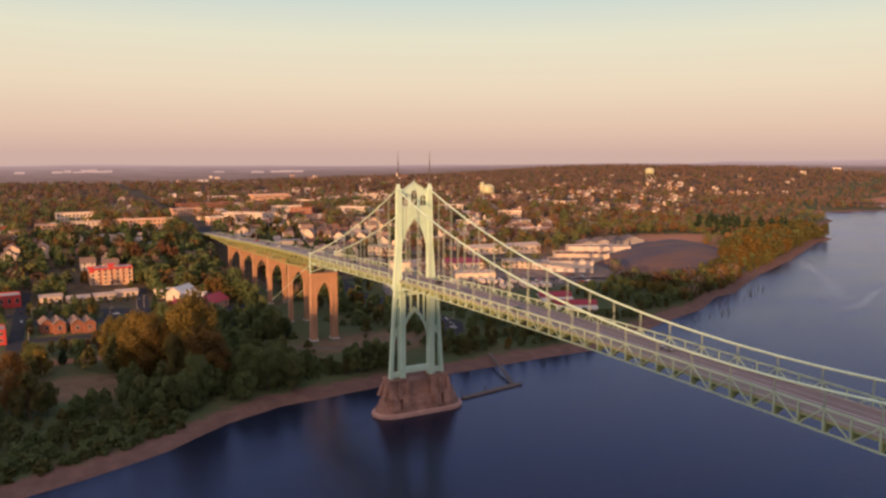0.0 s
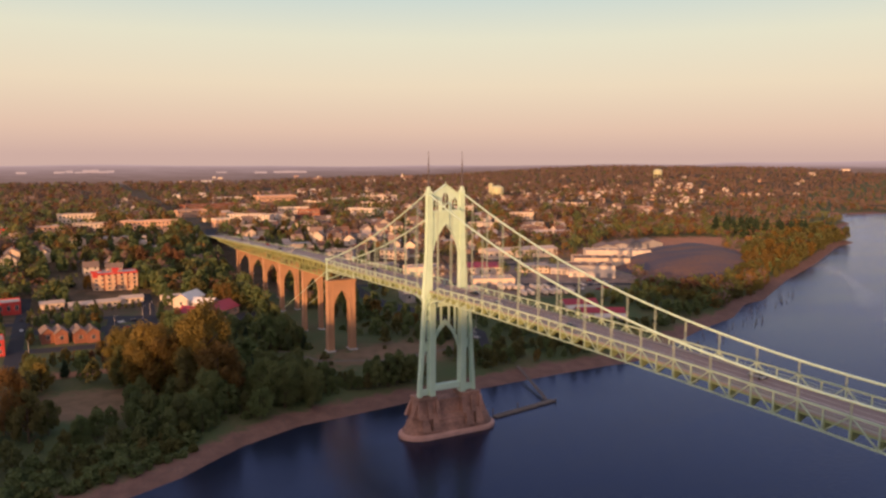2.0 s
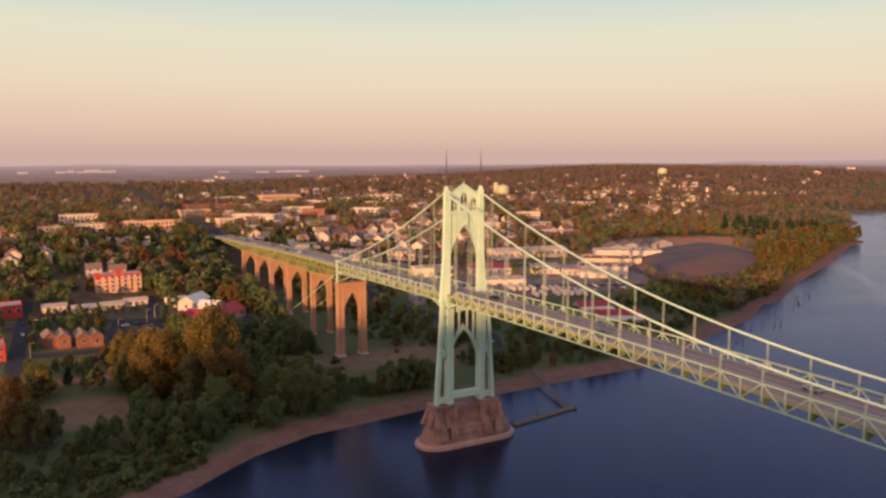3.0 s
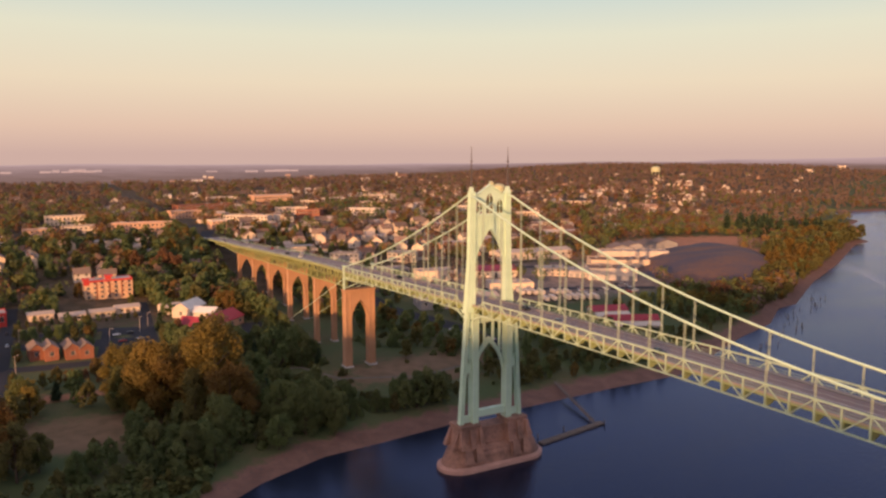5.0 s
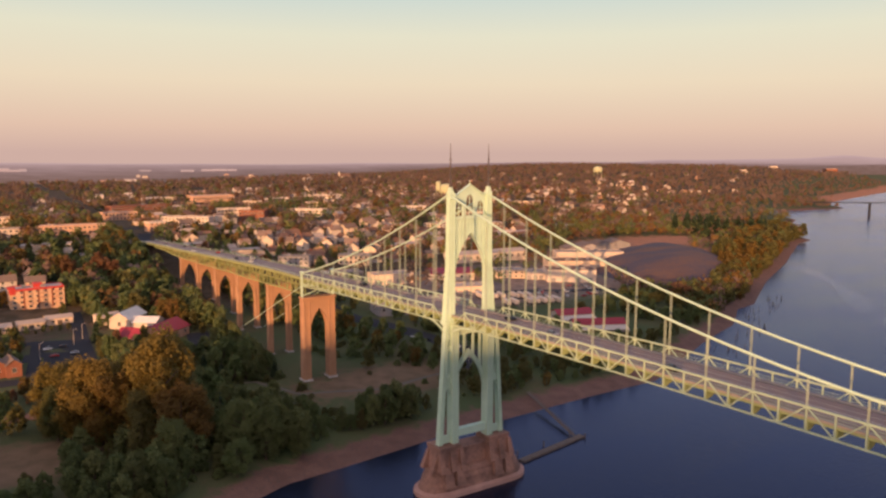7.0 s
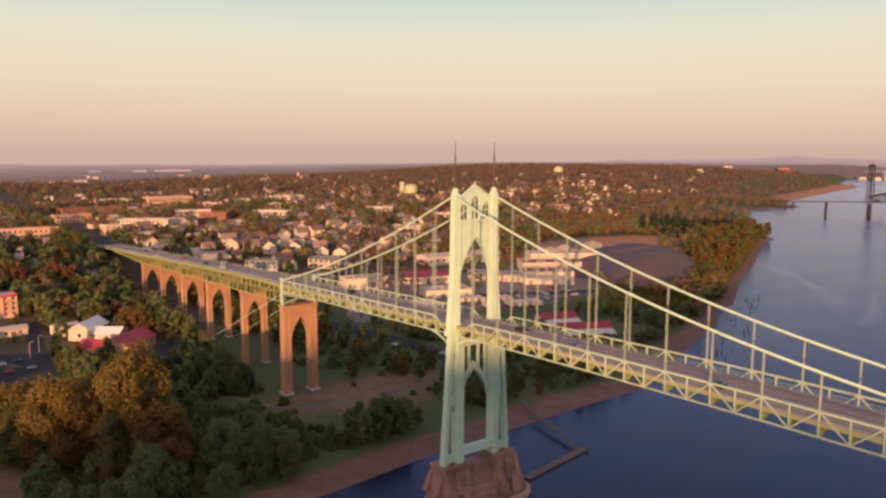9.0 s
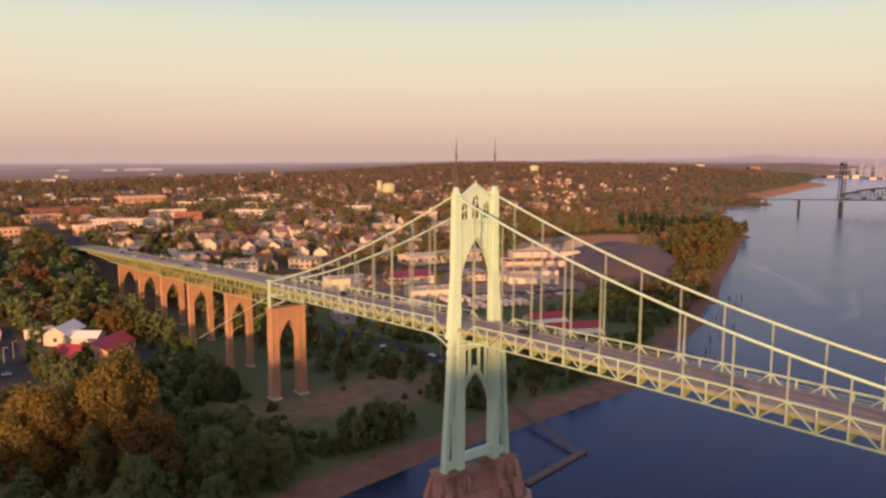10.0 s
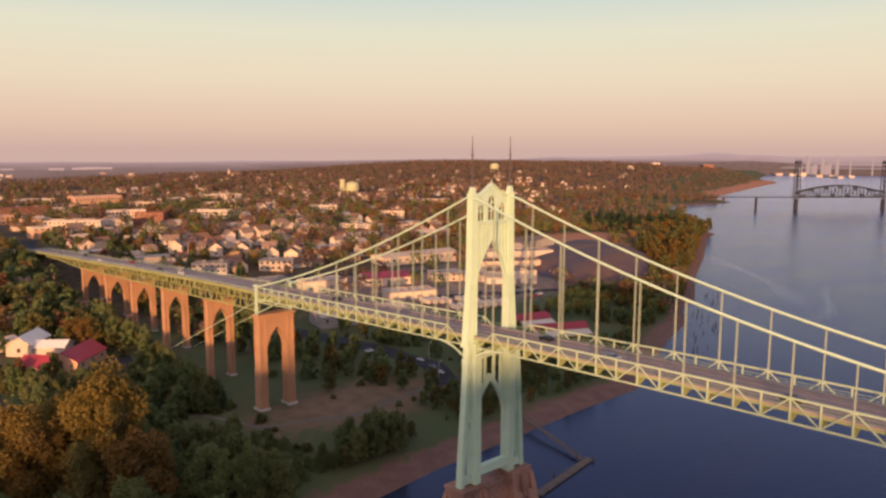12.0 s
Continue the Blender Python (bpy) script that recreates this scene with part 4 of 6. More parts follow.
# ---------- houses and other buildings ----------
PAINTS = {
    "white": mat("white_painted_boards", (0.62, 0.52, 0.43), (0.50, 0.42, 0.34), 0.8, scale=0.4, vary=0.12),
    "cream": mat("cream_stucco", (0.66, 0.52, 0.38), (0.56, 0.43, 0.32), 0.85, scale=0.3, vary=0.15),
    "peach": mat("peach_stucco", (0.58, 0.35, 0.23), (0.48, 0.28, 0.18), 0.85, scale=0.3, vary=0.15),
    "apricot": mat("apricot_stucco", (0.62, 0.40, 0.25), (0.52, 0.32, 0.20), 0.85, scale=0.3, vary=0.08),
    "grey": mat("grey_siding", (0.30, 0.28, 0.27), (0.24, 0.22, 0.22), 0.85, scale=0.4, vary=0.2),
    "brick": mat("red_brick_facing", (0.28, 0.11, 0.065), (0.19, 0.075, 0.048), 0.9, scale=0.5, fine=8, vary=0.12),
    "red": mat("bright_red_cladding", (0.50, 0.05, 0.04), (0.40, 0.04, 0.035), 0.6, scale=0.4),
    "tank": mat("pale_green_tank_paint", (0.45, 0.45, 0.27), (0.37, 0.37, 0.23), 0.6, scale=0.2),
}
ROOFS = {
    "brown": mat("brown_shingles", (0.198, 0.108, 0.072), (0.135, 0.077, 0.054), 0.9, scale=0.5, fine=5, vary=0.25),
    "slate": mat("grey_brown_shingles", (0.225, 0.153, 0.117), (0.162, 0.113, 0.090), 0.9, scale=0.5, fine=5, vary=0.25),
    "maroon": mat("maroon_metal_roof", (0.33, 0.035, 0.05), (0.26, 0.03, 0.042), 0.5, scale=0.4),
    "pale": mat("pale_membrane_roof", (0.476, 0.374, 0.302), (0.357, 0.281, 0.225), 0.8, scale=0.12, fine=0.9, vary=0.12),
    "white": mat("white_metal_roof", (0.78, 0.70, 0.62), (0.64, 0.57, 0.50), 0.6, scale=0.3, vary=0.05),
    "felt": mat("grey_gravel_roof", (0.29, 0.235, 0.205), (0.21, 0.175, 0.155), 0.9, scale=0.12, fine=1.5, vary=0.2),
}


def gable_roof(w, d, eave, rise, over=0.5, thick=0.22):
    """A ridged roof along x over a plan w by d."""
    s = Shape()
    hw, hd = w / 2 + over, d / 2 + over
    drop = rise * over / (d / 2)
    ring = [(-hd, eave - drop), (0, eave + rise), (hd, eave - drop), (hd, eave - drop - thick), (0, eave + rise - thick), (-hd, eave - drop - thick)]
    v = [(x, y, z) for x in (-hw, hw) for y, z in ring]
    f = [(i, (i + 1) % 6, 6 + (i + 1) % 6, 6 + i) for i in range(6)]
    f += [(0, 5, 4, 1), (1, 4, 3, 2), (6, 7, 10, 11), (7, 8, 9, 10)]
    return s.add(v, f)


def gable_walls(w, d, eave, rise):
    hw, hd = w / 2, d / 2
    top = eave + rise - 0.24
    v = [(x, y, z) for x in (-hw, hw) for y, z in ((-hd, -2.0), (hd, -2.0), (hd, eave - 0.1), (0, top), (-hd, eave - 0.1))]
    return Shape().add(v, [(0, 4, 3, 2, 1), (5, 6, 7, 8, 9), (0, 1, 6, 5), (1, 2, 7, 6), (2, 3, 8, 7), (3, 4, 9, 8), (4, 0, 5, 9)])


M_TRIM = mat("white_window_trim", (0.7, 0.66, 0.6), None, 0.7, scale=1)


def window(parent, x, y, z, w, h, face):
    """A framed window on the wall that faces 'x', '-x', 'y' or '-y'."""
    turn = {"-y": 0, "x": 90, "y": 180, "-x": 270}[face]
    fr = Shape()
    for a, b, c, d in ((-w / 2 - .1, -w / 2, -.1, h + .1), (w / 2, w / 2 + .1, -.1, h + .1), (-w / 2, w / 2, -.1, 0), (-w / 2, w / 2, h, h + .1), (-.04, .04, 0, h)):
        fr.box(a, b, -0.09, 0.02, c, d)
    ob = part("window", fr, M_TRIM, parent, at=pose(x, y, z, 0, 0, turn))
    part("pane", Shape().box(-w / 2, w / 2, -0.045, 0.0, 0, h), M_GLASS, ob)
    return ob


def house_proto(wall, roof, w, d, eave, rise, label):
    ob = thing("house", label, "house", group="")
    part("wall", gable_walls(w, d, eave, rise), PAINTS[wall], ob)
    part("roof", gable_roof(w, d, eave, rise), ROOFS[roof], ob)
    part("chimney", Shape().box(w * 0.2, w * 0.2 + 0.8, d * 0.12, d * 0.12 + 0.7, eave, eave + rise + 1.0), PAINTS["brick"], ob)
    part("door", Shape().box(-0.5, 0.5, -d / 2 - 0.06, -d / 2 + 0.02, 0, 2.1), M_TIMBER, ob)
    window(ob, -w * 0.3, -d / 2, 1.0, 1.6, 1.4, "-y")
    window(ob, w * 0.3, -d / 2, 1.0, 1.6, 1.4, "-y")
    window(ob, -w / 2, 0, 1.0, 1.5, 1.4, "-x")
    if eave > 4.5:
        window(ob, -w * 0.25, -d / 2, 3.6, 1.3, 1.3, "-y")
        window(ob, w * 0.25, -d / 2, 3.6, 1.3, 1.3, "-y")
    return ob


HOUSES = [
    house_proto("white", "brown", 12, 9, 3.2, 3.2, "small white house with a brown shingle roof"),
    house_proto("cream", "slate", 11, 9, 5.6, 3.0, "two-storey cream house with a grey shingle roof"),
    house_proto("peach", "brown", 13, 9.5, 3.2, 2.8, "low peach house with a brown shingle roof"),
    house_proto("white", "slate", 10, 8.5, 5.6, 3.4, "two-storey white house with a steep grey roof"),
    house_proto("grey", "brown", 12, 9, 3.2, 3.0, "low grey house with a brown shingle roof"),
]
house_used = [False] * len(HOUSES)


def put_house(i, x, y, turn, k=1.0):
    m = pose(x, y, float(land(x, y)) + 0.2, 0, 0, turn) @ Matrix.Diagonal((k, k, k, 1))
    BLOCKED.append((x - 7 * k, x + 7 * k, y - 7 * k, y + 7 * k))
    if house_used[i]:
        return copy_thing(HOUSES[i], m)
    house_used[i] = True
    HOUSES[i].matrix_world = m
    return HOUSES[i]


def block(name, label, category, x, y, w, d, h, wall, roof, turn=0.0, storeys=1, units=0, band=None, z=None):
    """A flat-roofed building: body, parapet, roof, rows of windows, rooftop units."""
    z = float(land(x, y)) if z is None else z
    ob = thing(name, label, category, pose(x, y, z, 0, 0, turn))
    part("body", Shape().box(-w / 2, w / 2, -d / 2, d / 2, -3, h), PAINTS[wall], ob)
    part("roof", Shape().box(-w / 2 + 0.3, w / 2 - 0.3, -d / 2 + 0.3, d / 2 - 0.3, h, h + 0.12), ROOFS[roof], ob)
    par = Shape()
    for a, b, c, e in ((-w / 2 - .1, w / 2 + .1, -d / 2 - .1, -d / 2 + .25), (-w / 2 - .1, w / 2 + .1, d / 2 - .25, d / 2 + .1),
                       (-w / 2 - .1, -w / 2 + .25, -d / 2 + .25, d / 2 - .25), (w / 2 - .25, w / 2 + .1, -d / 2 + .25, d / 2 - .25)):
        par.box(a, b, c, e, h - (0.9 if band else 0.25), h + 0.6)
    part("parapet", par, PAINTS[band] if band else PAINTS[wall], ob)
    step = 4.2
    fh = h / max(1, storeys)
    if storeys == 0:
        for i in range(4):
            part("loading_door", Shape().box(-w / 2 + (i + 0.5) * w / 4 - 2, -w / 2 + (i + 0.5) * w / 4 + 2, -d / 2 - 0.08, -d / 2 + 0.02, 0, 4.2), PAINTS["grey"], ob)
    for s in range(storeys):
        n = max(1, int((w - 2) / step))
        for i in range(n):
            window(ob, -w / 2 + (i + 0.5) * w / n, -d / 2, s * fh + fh * 0.28, 1.9, fh * 0.45, "-y")
        n = max(1, int((d - 2) / step)) if y < 600 else 0
        for i in range(n):
            window(ob, -w / 2, -d / 2 + (i + 0.5) * d / n, s * fh + fh * 0.28, 1.9, fh * 0.45, "-x")
    rng = np.random.default_rng(int(abs(x) * 7 + abs(y)))
    for i in range(units):
        a, b = rng.uniform(-w * 0.35, w * 0.35), rng.uniform(-d * 0.3, d * 0.3)
        part("rooftop_unit", Shape().box(a - 1.3, a + 1.3, b - 1.0, b + 1.0, h + 0.12, h + 1.7), PAINTS["grey"], ob)
    r = math.hypot(w, d) / 2 * 0.85
    BLOCKED.append((x - max(w / 2, r * 0.8), x + max(w / 2, r * 0.8), y - max(d / 2, r * 0.8), y + max(d / 2, r * 0.8)))
    return ob


def shed(name, label, category, x, y, w, d, h, rise, wall, roof, turn=0.0, windows=True):
    """A long building with a ridged roof."""
    ob = thing(name, label, category, pose(x, y, float(land(x, y)), 0, 0, turn))
    part("wall", gable_walls(w, d, h, rise), PAINTS[wall], ob)
    part("roof", gable_roof(w, d, h, rise, 0.6), ROOFS[roof], ob)
    if windows:
        n = max(2, int(w / 7))
        for i in range(n):
            window(ob, -w / 2 + (i + 0.5) * w / n, -d / 2, h * 0.35, 1.8, h * 0.35, "-y")
        window(ob, -w / 2, 0, h * 0.35, 1.8, h * 0.35, "-x")
    part("door", Shape().box(-1.4, 1.4, -d / 2 - 0.07, -d / 2 + 0.02, 0, min(3.0, h * 0.7)), M_TIMBER, ob)
    r = max(w, d) / 2
    BLOCKED.append((x - (w / 2 if abs(turn) < 45 else d / 2) - 1, x + (w / 2 if abs(turn) < 45 else d / 2) + 1,
                    y - (d / 2 if abs(turn) < 45 else w / 2) - 1, y + (d / 2 if abs(turn) < 45 else w / 2) + 1))
    return ob


# the foot of the hill beside the viaduct
flats = block("apartment_building", "four-storey apricot apartment block with bright red roof edge", "apartment block", -108, 352, 32, 15, 13.2, "apricot", "pale", 4, 4, 3, "red")
part("stair_head", Shape().box(-16.2, -12.8, -7.8, -3.0, 10.4, 15.0), PAINTS["red"], flats, "bright red stair head")
part("lift_house", Shape().box(-1.5, 3.5, -3.0, 2.5, 13.3, 16.2), PAINTS["red"], flats)
for x in (-8.2, 0.4, 8.6):
    part("bay", Shape().box(x - 0.5, x + 0.5, -7.75, -7.4, 0, 12.2), PAINTS["brick"], flats, "dark recessed brick strip")
    for z in (3.4, 6.7, 10.0):
        part("balcony", Shape().box(x + 1.0, x + 4.2, -8.7, -7.5, z - 0.2, z + 0.9), PAINTS["peach"], flats)
BLOCKED.append((-152, -94, 360, 392))
put_house(3, -123, 394, 5, 1.15)
put_house(1, -105, 392, -5, 1.15)
for i, (x, y) in enumerate(((-152, 302), (-134, 296), (-116, 300), (-100, 305))):
    shed("townhouse", "low cream townhouse with a pale roof", "townhouse", x, y, 15, 10, 3.9, 1.5, "cream", "pale", 4)
for x, y, w in ((-155, 214, 13), (-148, 212, 15), (-138, 210, 15), (-131, 208, 13)):
    shed("brick_townhouse", "brick townhouse with a grey roof and a gabled front", "townhouse", x, y, w, 6.8, 6.2, 2.6, "brick", "slate", 97)
block("shop_building", "long red shop building with pale roof", "shop", -188, 296, 34, 16, 7, "red", "pale", 5, 1, 2)
block("shop_building", "red-walled workshop building with grey roof", "shop", -186, 196, 20, 16, 8, "red", "felt", 5, 2, 1)
shed("restaurant_building", "low building with a maroon metal gable roof", "restaurant", -50, 244, 27, 17, 5.6, 4.6, "peach", "maroon", 44)
shed("restaurant_wing", "low wing with a maroon metal gable roof", "restaurant", -67, 243, 15, 13, 4.6, 4.2, "peach", "maroon", -46)
shed("hall_building", "white hall with a white ridged roof", "hall", -63, 282, 22, 13, 6.5, 4.2, "white", "white", 52)
shed("hall_building", "white hall wing with a low white roof", "hall", -54, 270, 16, 12, 5.6, 2.6, "white", "white", -38, False)
shed("hall_building", "low white hall with a pale ridged roof", "hall", -74, 292, 13, 11, 5.5, 1.6, "white", "pale", 8)
# at the head of the viaduct
block("corner_building", "three-storey peach corner building with a white top", "building", 27, 622, 17, 15, 10.5, "peach", "pale", 8, 3, 1, "white")
for x, y, w, d, h, c, turn in ((-112, 640, 34, 16, 8, "cream", 6), (-150, 620, 30, 15, 8, "peach", 6), (-190, 560, 24, 14, 7, "cream", 6), (-60, 520, 24, 13, 6, "white", 6),
                               (-67, 474, 22, 12, 5, "white", -6), (-50, 640, 62, 15, 9.5, "peach", -8), (-122, 752, 44, 18, 9, "cream", 4), (65, 897, 86, 22, 8, "brick", 13),
                               (190, 985, 66, 30, 14, "peach", 4), (278, 966, 66, 24, 8, "white", -8), (230, 912, 34, 18, 8, "cream", -20), (82, 703, 58, 18, 6.5, "white", -36),
                               (165, 707, 32, 18, 11, "brick", -36), (252, 735, 48, 18, 8, "white", -50), (367, 572, 52, 18, 7, "white", -66), (165, 790, 44, 18, 8, "cream", -10),
                               (20, 790, 40, 18, 8, "peach", 8), (-192, 617, 18, 14, 9, "red", 6), (320, 850, 46, 20, 8, "cream", -15), (420, 740, 40, 18, 7, "white", -30),
                               (480, 660, 36, 18, 7, "cream", -30), (130, 1060, 60, 20, 8, "white", 0), (400, 1010, 56, 22, 9, "white", -12)):
    block("street_building", "flat-roofed town building in pale stucco" if c not in ("brick", "red") else "flat-roofed red brick town building", "building",
          x, y, w, d, h + (1.5 if y > 650 else 0), c, {"brick": "brown", "red": "felt"}.get(c, "pale" if (x + y) % 3 else "felt"), turn, 2 if h > 6 else 1, 2)
    if y > 600:
        # the open street in front of each
        BLOCKED.append((x - w * 0.42 - 8, x + w * 0.42 - 8, y - 62, y))
# the works by the river
block("workshop", "flat-roofed grey workshop behind the bridge", "workshop", 118, 352, 32, 18, 7, "grey", "felt", -8, 1, 2)
block("workshop", "flat-roofed pale workshop with loading doors", "workshop", 150, 325, 34, 18, 8, "cream", "pale", -8, 0, 3)
shed("red_roofed_warehouse", "warehouse with white walls and a maroon roof", "warehouse", 205, 318, 38, 24, 6.5, 3.2, "white", "maroon", -20)
shed("warehouse", "long low warehouse with a pale roof", "warehouse", 118, 232, 60, 22, 6.5, 2.2, "grey", "pale", -12)
block("workshop", "flat-roofed pale workshop in the works yard", "workshop", 185, 262, 36, 20, 6, "cream", "pale", -20, 0, 3)
shed("warehouse", "long pale warehouse with a low ridged roof", "warehouse", 294, 386, 84, 24, 7.5, 2.4, "white", "pale", -5)
block("factory_building", "white factory building with a brown flat roof", "factory", 294, 264, 42, 26, 10.5, "white", "brown", -32, 0, 5)
block("factory_building", "low white factory lean-to with a pale roof", "factory", 276, 286, 20, 20, 6.5, "white", "pale", -32, 0, 2)
block("factory_building", "long white factory wing with a pale flat roof", "factory", 396, 346, 70, 20, 8.5, "white", "felt", -30, 0, 4)
block("factory_building", "brown-roofed factory wing between the white walls", "factory", 345, 312, 56, 26, 7.5, "cream", "brown", -30, 0, 5)
for x, y in ((412, 384), (440, 392), (468, 398), (496, 402)):
    shed("factory_hall", "factory hall with a grey curved-looking ridged roof", "factory", x, y, 30, 24, 6.5, 3.6, "grey", "slate", 62, False)
block("workshop", "pale flat-roofed office beside the factory", "office", 255, 300, 26, 16, 7, "cream", "pale", -24, 2, 1)
for x, y, w, d, h, turn in ((192, 151, 25, 12, 5.6, -17), (191, 126, 34, 10, 4.6, -26)):
    boat_shed = shed("boat_shed", "long white boat shed with a red roof and pale lean-to", "boat shed", x, y, w, d, h, 2.6, "white", "maroon", turn)
    lean = Shape().add([(a, b, c) for a in (-w / 2, w / 2) for b, c in ((-d / 2 - 7, h - 2.4), (-d / 2 - 0.1, h - 0.7), (-d / 2 - 0.1, h - 1.0), (-d / 2 - 7, h - 2.7))],
                       [(0, 1, 5, 4), (3, 7, 6, 2), (0, 4, 7, 3), (1, 2, 6, 5), (0, 3, 2, 1), (4, 5, 6, 7)])
    part("lean_to_roof", lean, PAINTS["white"], boat_shed, "pale lean-to roof")
    for k in range(5):
        a = -w / 2 + 0.3 + k * (w - 0.6) / 4
        part("lean_to_post", Shape().box(a - 0.12, a + 0.12, -d / 2 - 6.9, -d / 2 - 6.6, -1, h - 2.6), PAINTS["white"], boat_shed)
shed("hill_house", "wide cream house with a pale roof on the hill", "house", 330, 520, 34, 14, 5, 3, "cream", "pale", -20)
shed("hill_house", "wide white house with a pale roof on the hill", "house", 420, 520, 30, 14, 5, 3, "white", "pale", -15)


def water_tank(x, y, r, h, base):
    ob = thing("water_tank", "pale green water tank on steel legs", "water tank", pose(x, y, float(land(x, y))))
    n = 20
    rings = [(r * 0.94, base - 2.5), (r, base), (r, base + h), (r * 0.7, base + h + r * 0.28), (r * 0.2, base + h + r * 0.4)]
    v = [(k * math.cos(2 * math.pi * j / n), k * math.sin(2 * math.pi * j / n), z) for k, z in rings for j in range(n)]
    f = [(i * n + j, i * n + (j + 1) % n, (i + 1) * n + (j + 1) % n, (i + 1) * n + j) for i in range(len(rings) - 1) for j in range(n)]
    f += [tuple(range(n))[::-1], tuple(range(4 * n, 5 * n))]
    part("tank", Shape().add(v, f), PAINTS["tank"], ob)
    for j in range(8):
        a = 2 * math.pi * j / 8
        part("leg", Shape().tube([(r * 0.9 * math.cos(a), r * 0.9 * math.sin(a), -1), (r * 0.85 * math.cos(a), r * 0.85 * math.sin(a), base - 2)], 0.5, 6), PAINTS["tank"], ob)
    part("riser", Shape().tube([(0, 0, -1), (0, 0, base - 2)], 1.2, 8), PAINTS["tank"], ob)
    BLOCKED.append((x - r, x + r, y - r, y + r))


water_tank(606, 930, 11.5, 9, 17)
water_tank(640, 1010, 5, 13, 16)
water_tank(1530, 1470, 14, 9, 16)


def church(x, y):
    ob = thing("church", "white church with a pointed steeple", "church", pose(x, y, float(land(x, y))))
    part("nave", gable_walls(34, 16, 9, 7), PAINTS["white"], ob)
    part("roof", gable_roof(34, 16, 9, 7), ROOFS["brown"], ob)
    st = Shape().box(-20, -16, -2.0, 2.0, -1, 16)
    st.frustum((-20, -16, -2.0, 2.0), 16, (-18.1, -17.9, -0.1, 0.1), 26)
    part("steeple", st, PAINTS["white"], ob)


church(880, 1930)


def mound():
    """The capped stockpile field beside the factory: a low rise with worn soil at its edges."""
    m = mat("grey_lilac_gravel_cap", (0.078, 0.062, 0.076), (0.15, 0.080, 0.056), 0.95, scale=0.03, fine=0.25, bump=0.35, contrast=0.14)
    nt = m.node_tree
    tex, co = [k for k in nt.nodes if k.type == "TEX_NOISE"][0], [k for k in nt.nodes if k.type == "TEX_COORD"][0]
    streak = nt.nodes.new("ShaderNodeMapping")
    streak.inputs["Rotation"].default_value, streak.inputs["Scale"].default_value = (0, 0, radians(-62)), (0.35, 1.5, 1)
    nt.links.new(co.outputs["Object"], streak.inputs[0])
    nt.links.new(streak.outputs[0], tex.inputs["Vector"])
    n, rows = 40, 9
    v, f = [], []
    for r in range(rows):
        k = r / (rows - 1)
        for i in range(n):
            a = 2 * math.pi * i / n
            wob = 1 + 0.08 * math.sin(3 * a + 1) + 0.05 * math.sin(7 * a)
            px, py = (1 - k) * 150 * wob * math.cos(a), (1 - k) * 72 * wob * math.sin(a)
            c, s = math.cos(radians(38)), math.sin(radians(38))
            x, y = 455 + px * c - py * s, 292 + px * s + py * c
            v.append((x, y, float(land(x, y)) - 0.8 + 13.5 * (1 - (1 - k) ** 2.6)))
    for r in range(rows - 1):
        for i in range(n):
            j = (i + 1) % n
            f.append((r * n + i, r * n + j, (r + 1) * n + j, (r + 1) * n + i))
    f.append(tuple(range((rows - 1) * n, rows * n)))
    solid("gravel_mound", Shape().add(v, f), m, "wide low mound of grey gravel and bare soil", "mound", smooth=True)


mound()
for k in np.linspace(-1, 1, 9):
    x, y = 455 + 140 * k * math.cos(radians(38)), 292 + 140 * k * math.sin(radians(38))
    r = 62 * math.sqrt(max(0.05, 1 - k * k))
    BLOCKED.append((x - 18, x + 18, y - r, y + r))


# ---------- streets and paths ----------
def street(pts, w, name="road", label="dark asphalt street", material=M_ASPHALT, lift=0.22):
    """A ribbon draped over the ground."""
    fine = []
    for (xa, ya), (xb, yb) in zip(pts, pts[1:]):
        n = max(1, int(math.hypot(xb - xa, yb - ya) / 4))
        fine += [(xa + (xb - xa) * i / n, ya + (yb - ya) * i / n) for i in range(n)]
    fine.append(pts[-1])
    s = Shape()
    v = []
    for i, (x, y) in enumerate(fine):
        (xa, ya), (xb, yb) = fine[max(0, i - 1)], fine[min(len(fine) - 1, i + 1)]
        L = math.hypot(xb - xa, yb - ya)
        px, py = -(yb - ya) / L * w / 2, (xb - xa) / L * w / 2
        for a, b in ((x + px, y + py), (x - px, y - py)):
            v.append((a, b, float(land(a, b)) + lift))
    f = [(2 * i + 1, 2 * i + 3, 2 * i + 2, 2 * i) for i in range(len(fine) - 1)]
    solid(name, s.add(v, f), material, label, "road", kind="structure")
    for x, y in fine[::2]:
        BLOCKED.append((x - w / 2, x + w / 2, y - w / 2, y + w / 2))


street([(-300, 150), (-172, 148), (-169, 330)], 8)
street([(-170, 236), (-100, 228)], 13)
street([(-168, 196), (-112, 190)], 9)
street([(-113, 190), (-104, 262)], 28, "road", "dark asphalt parking area beside the houses")
street([(-260, 262), (-95, 258), (-30, 262)], 8)
street([(-96, 200), (-88, 330)], 8)
street([(-44, 200), (-34, 226), (-30, 246)], 13, "road", "dark asphalt yard beside the red-roofed building")
street([(78, 102), (92, 130), (88, 165), (70, 235), (64, 420)], 13, "road", "dark asphalt access road under the trees")
street([(70, 300), (240, 240), (300, 215)], 8)
street([(90, 395), (300, 330)], 8)
street([(0, 529), (4, 570), (14, 604)], 13, "road", "asphalt street at the head of the viaduct")
street([(-240, 690), (0, 668), (260, 640), (420, 600)], 11)
M_PATH = mat("trodden_grey_path", (0.15, 0.13, 0.10), (0.11, 0.1, 0.08), 0.95, scale=0.3)
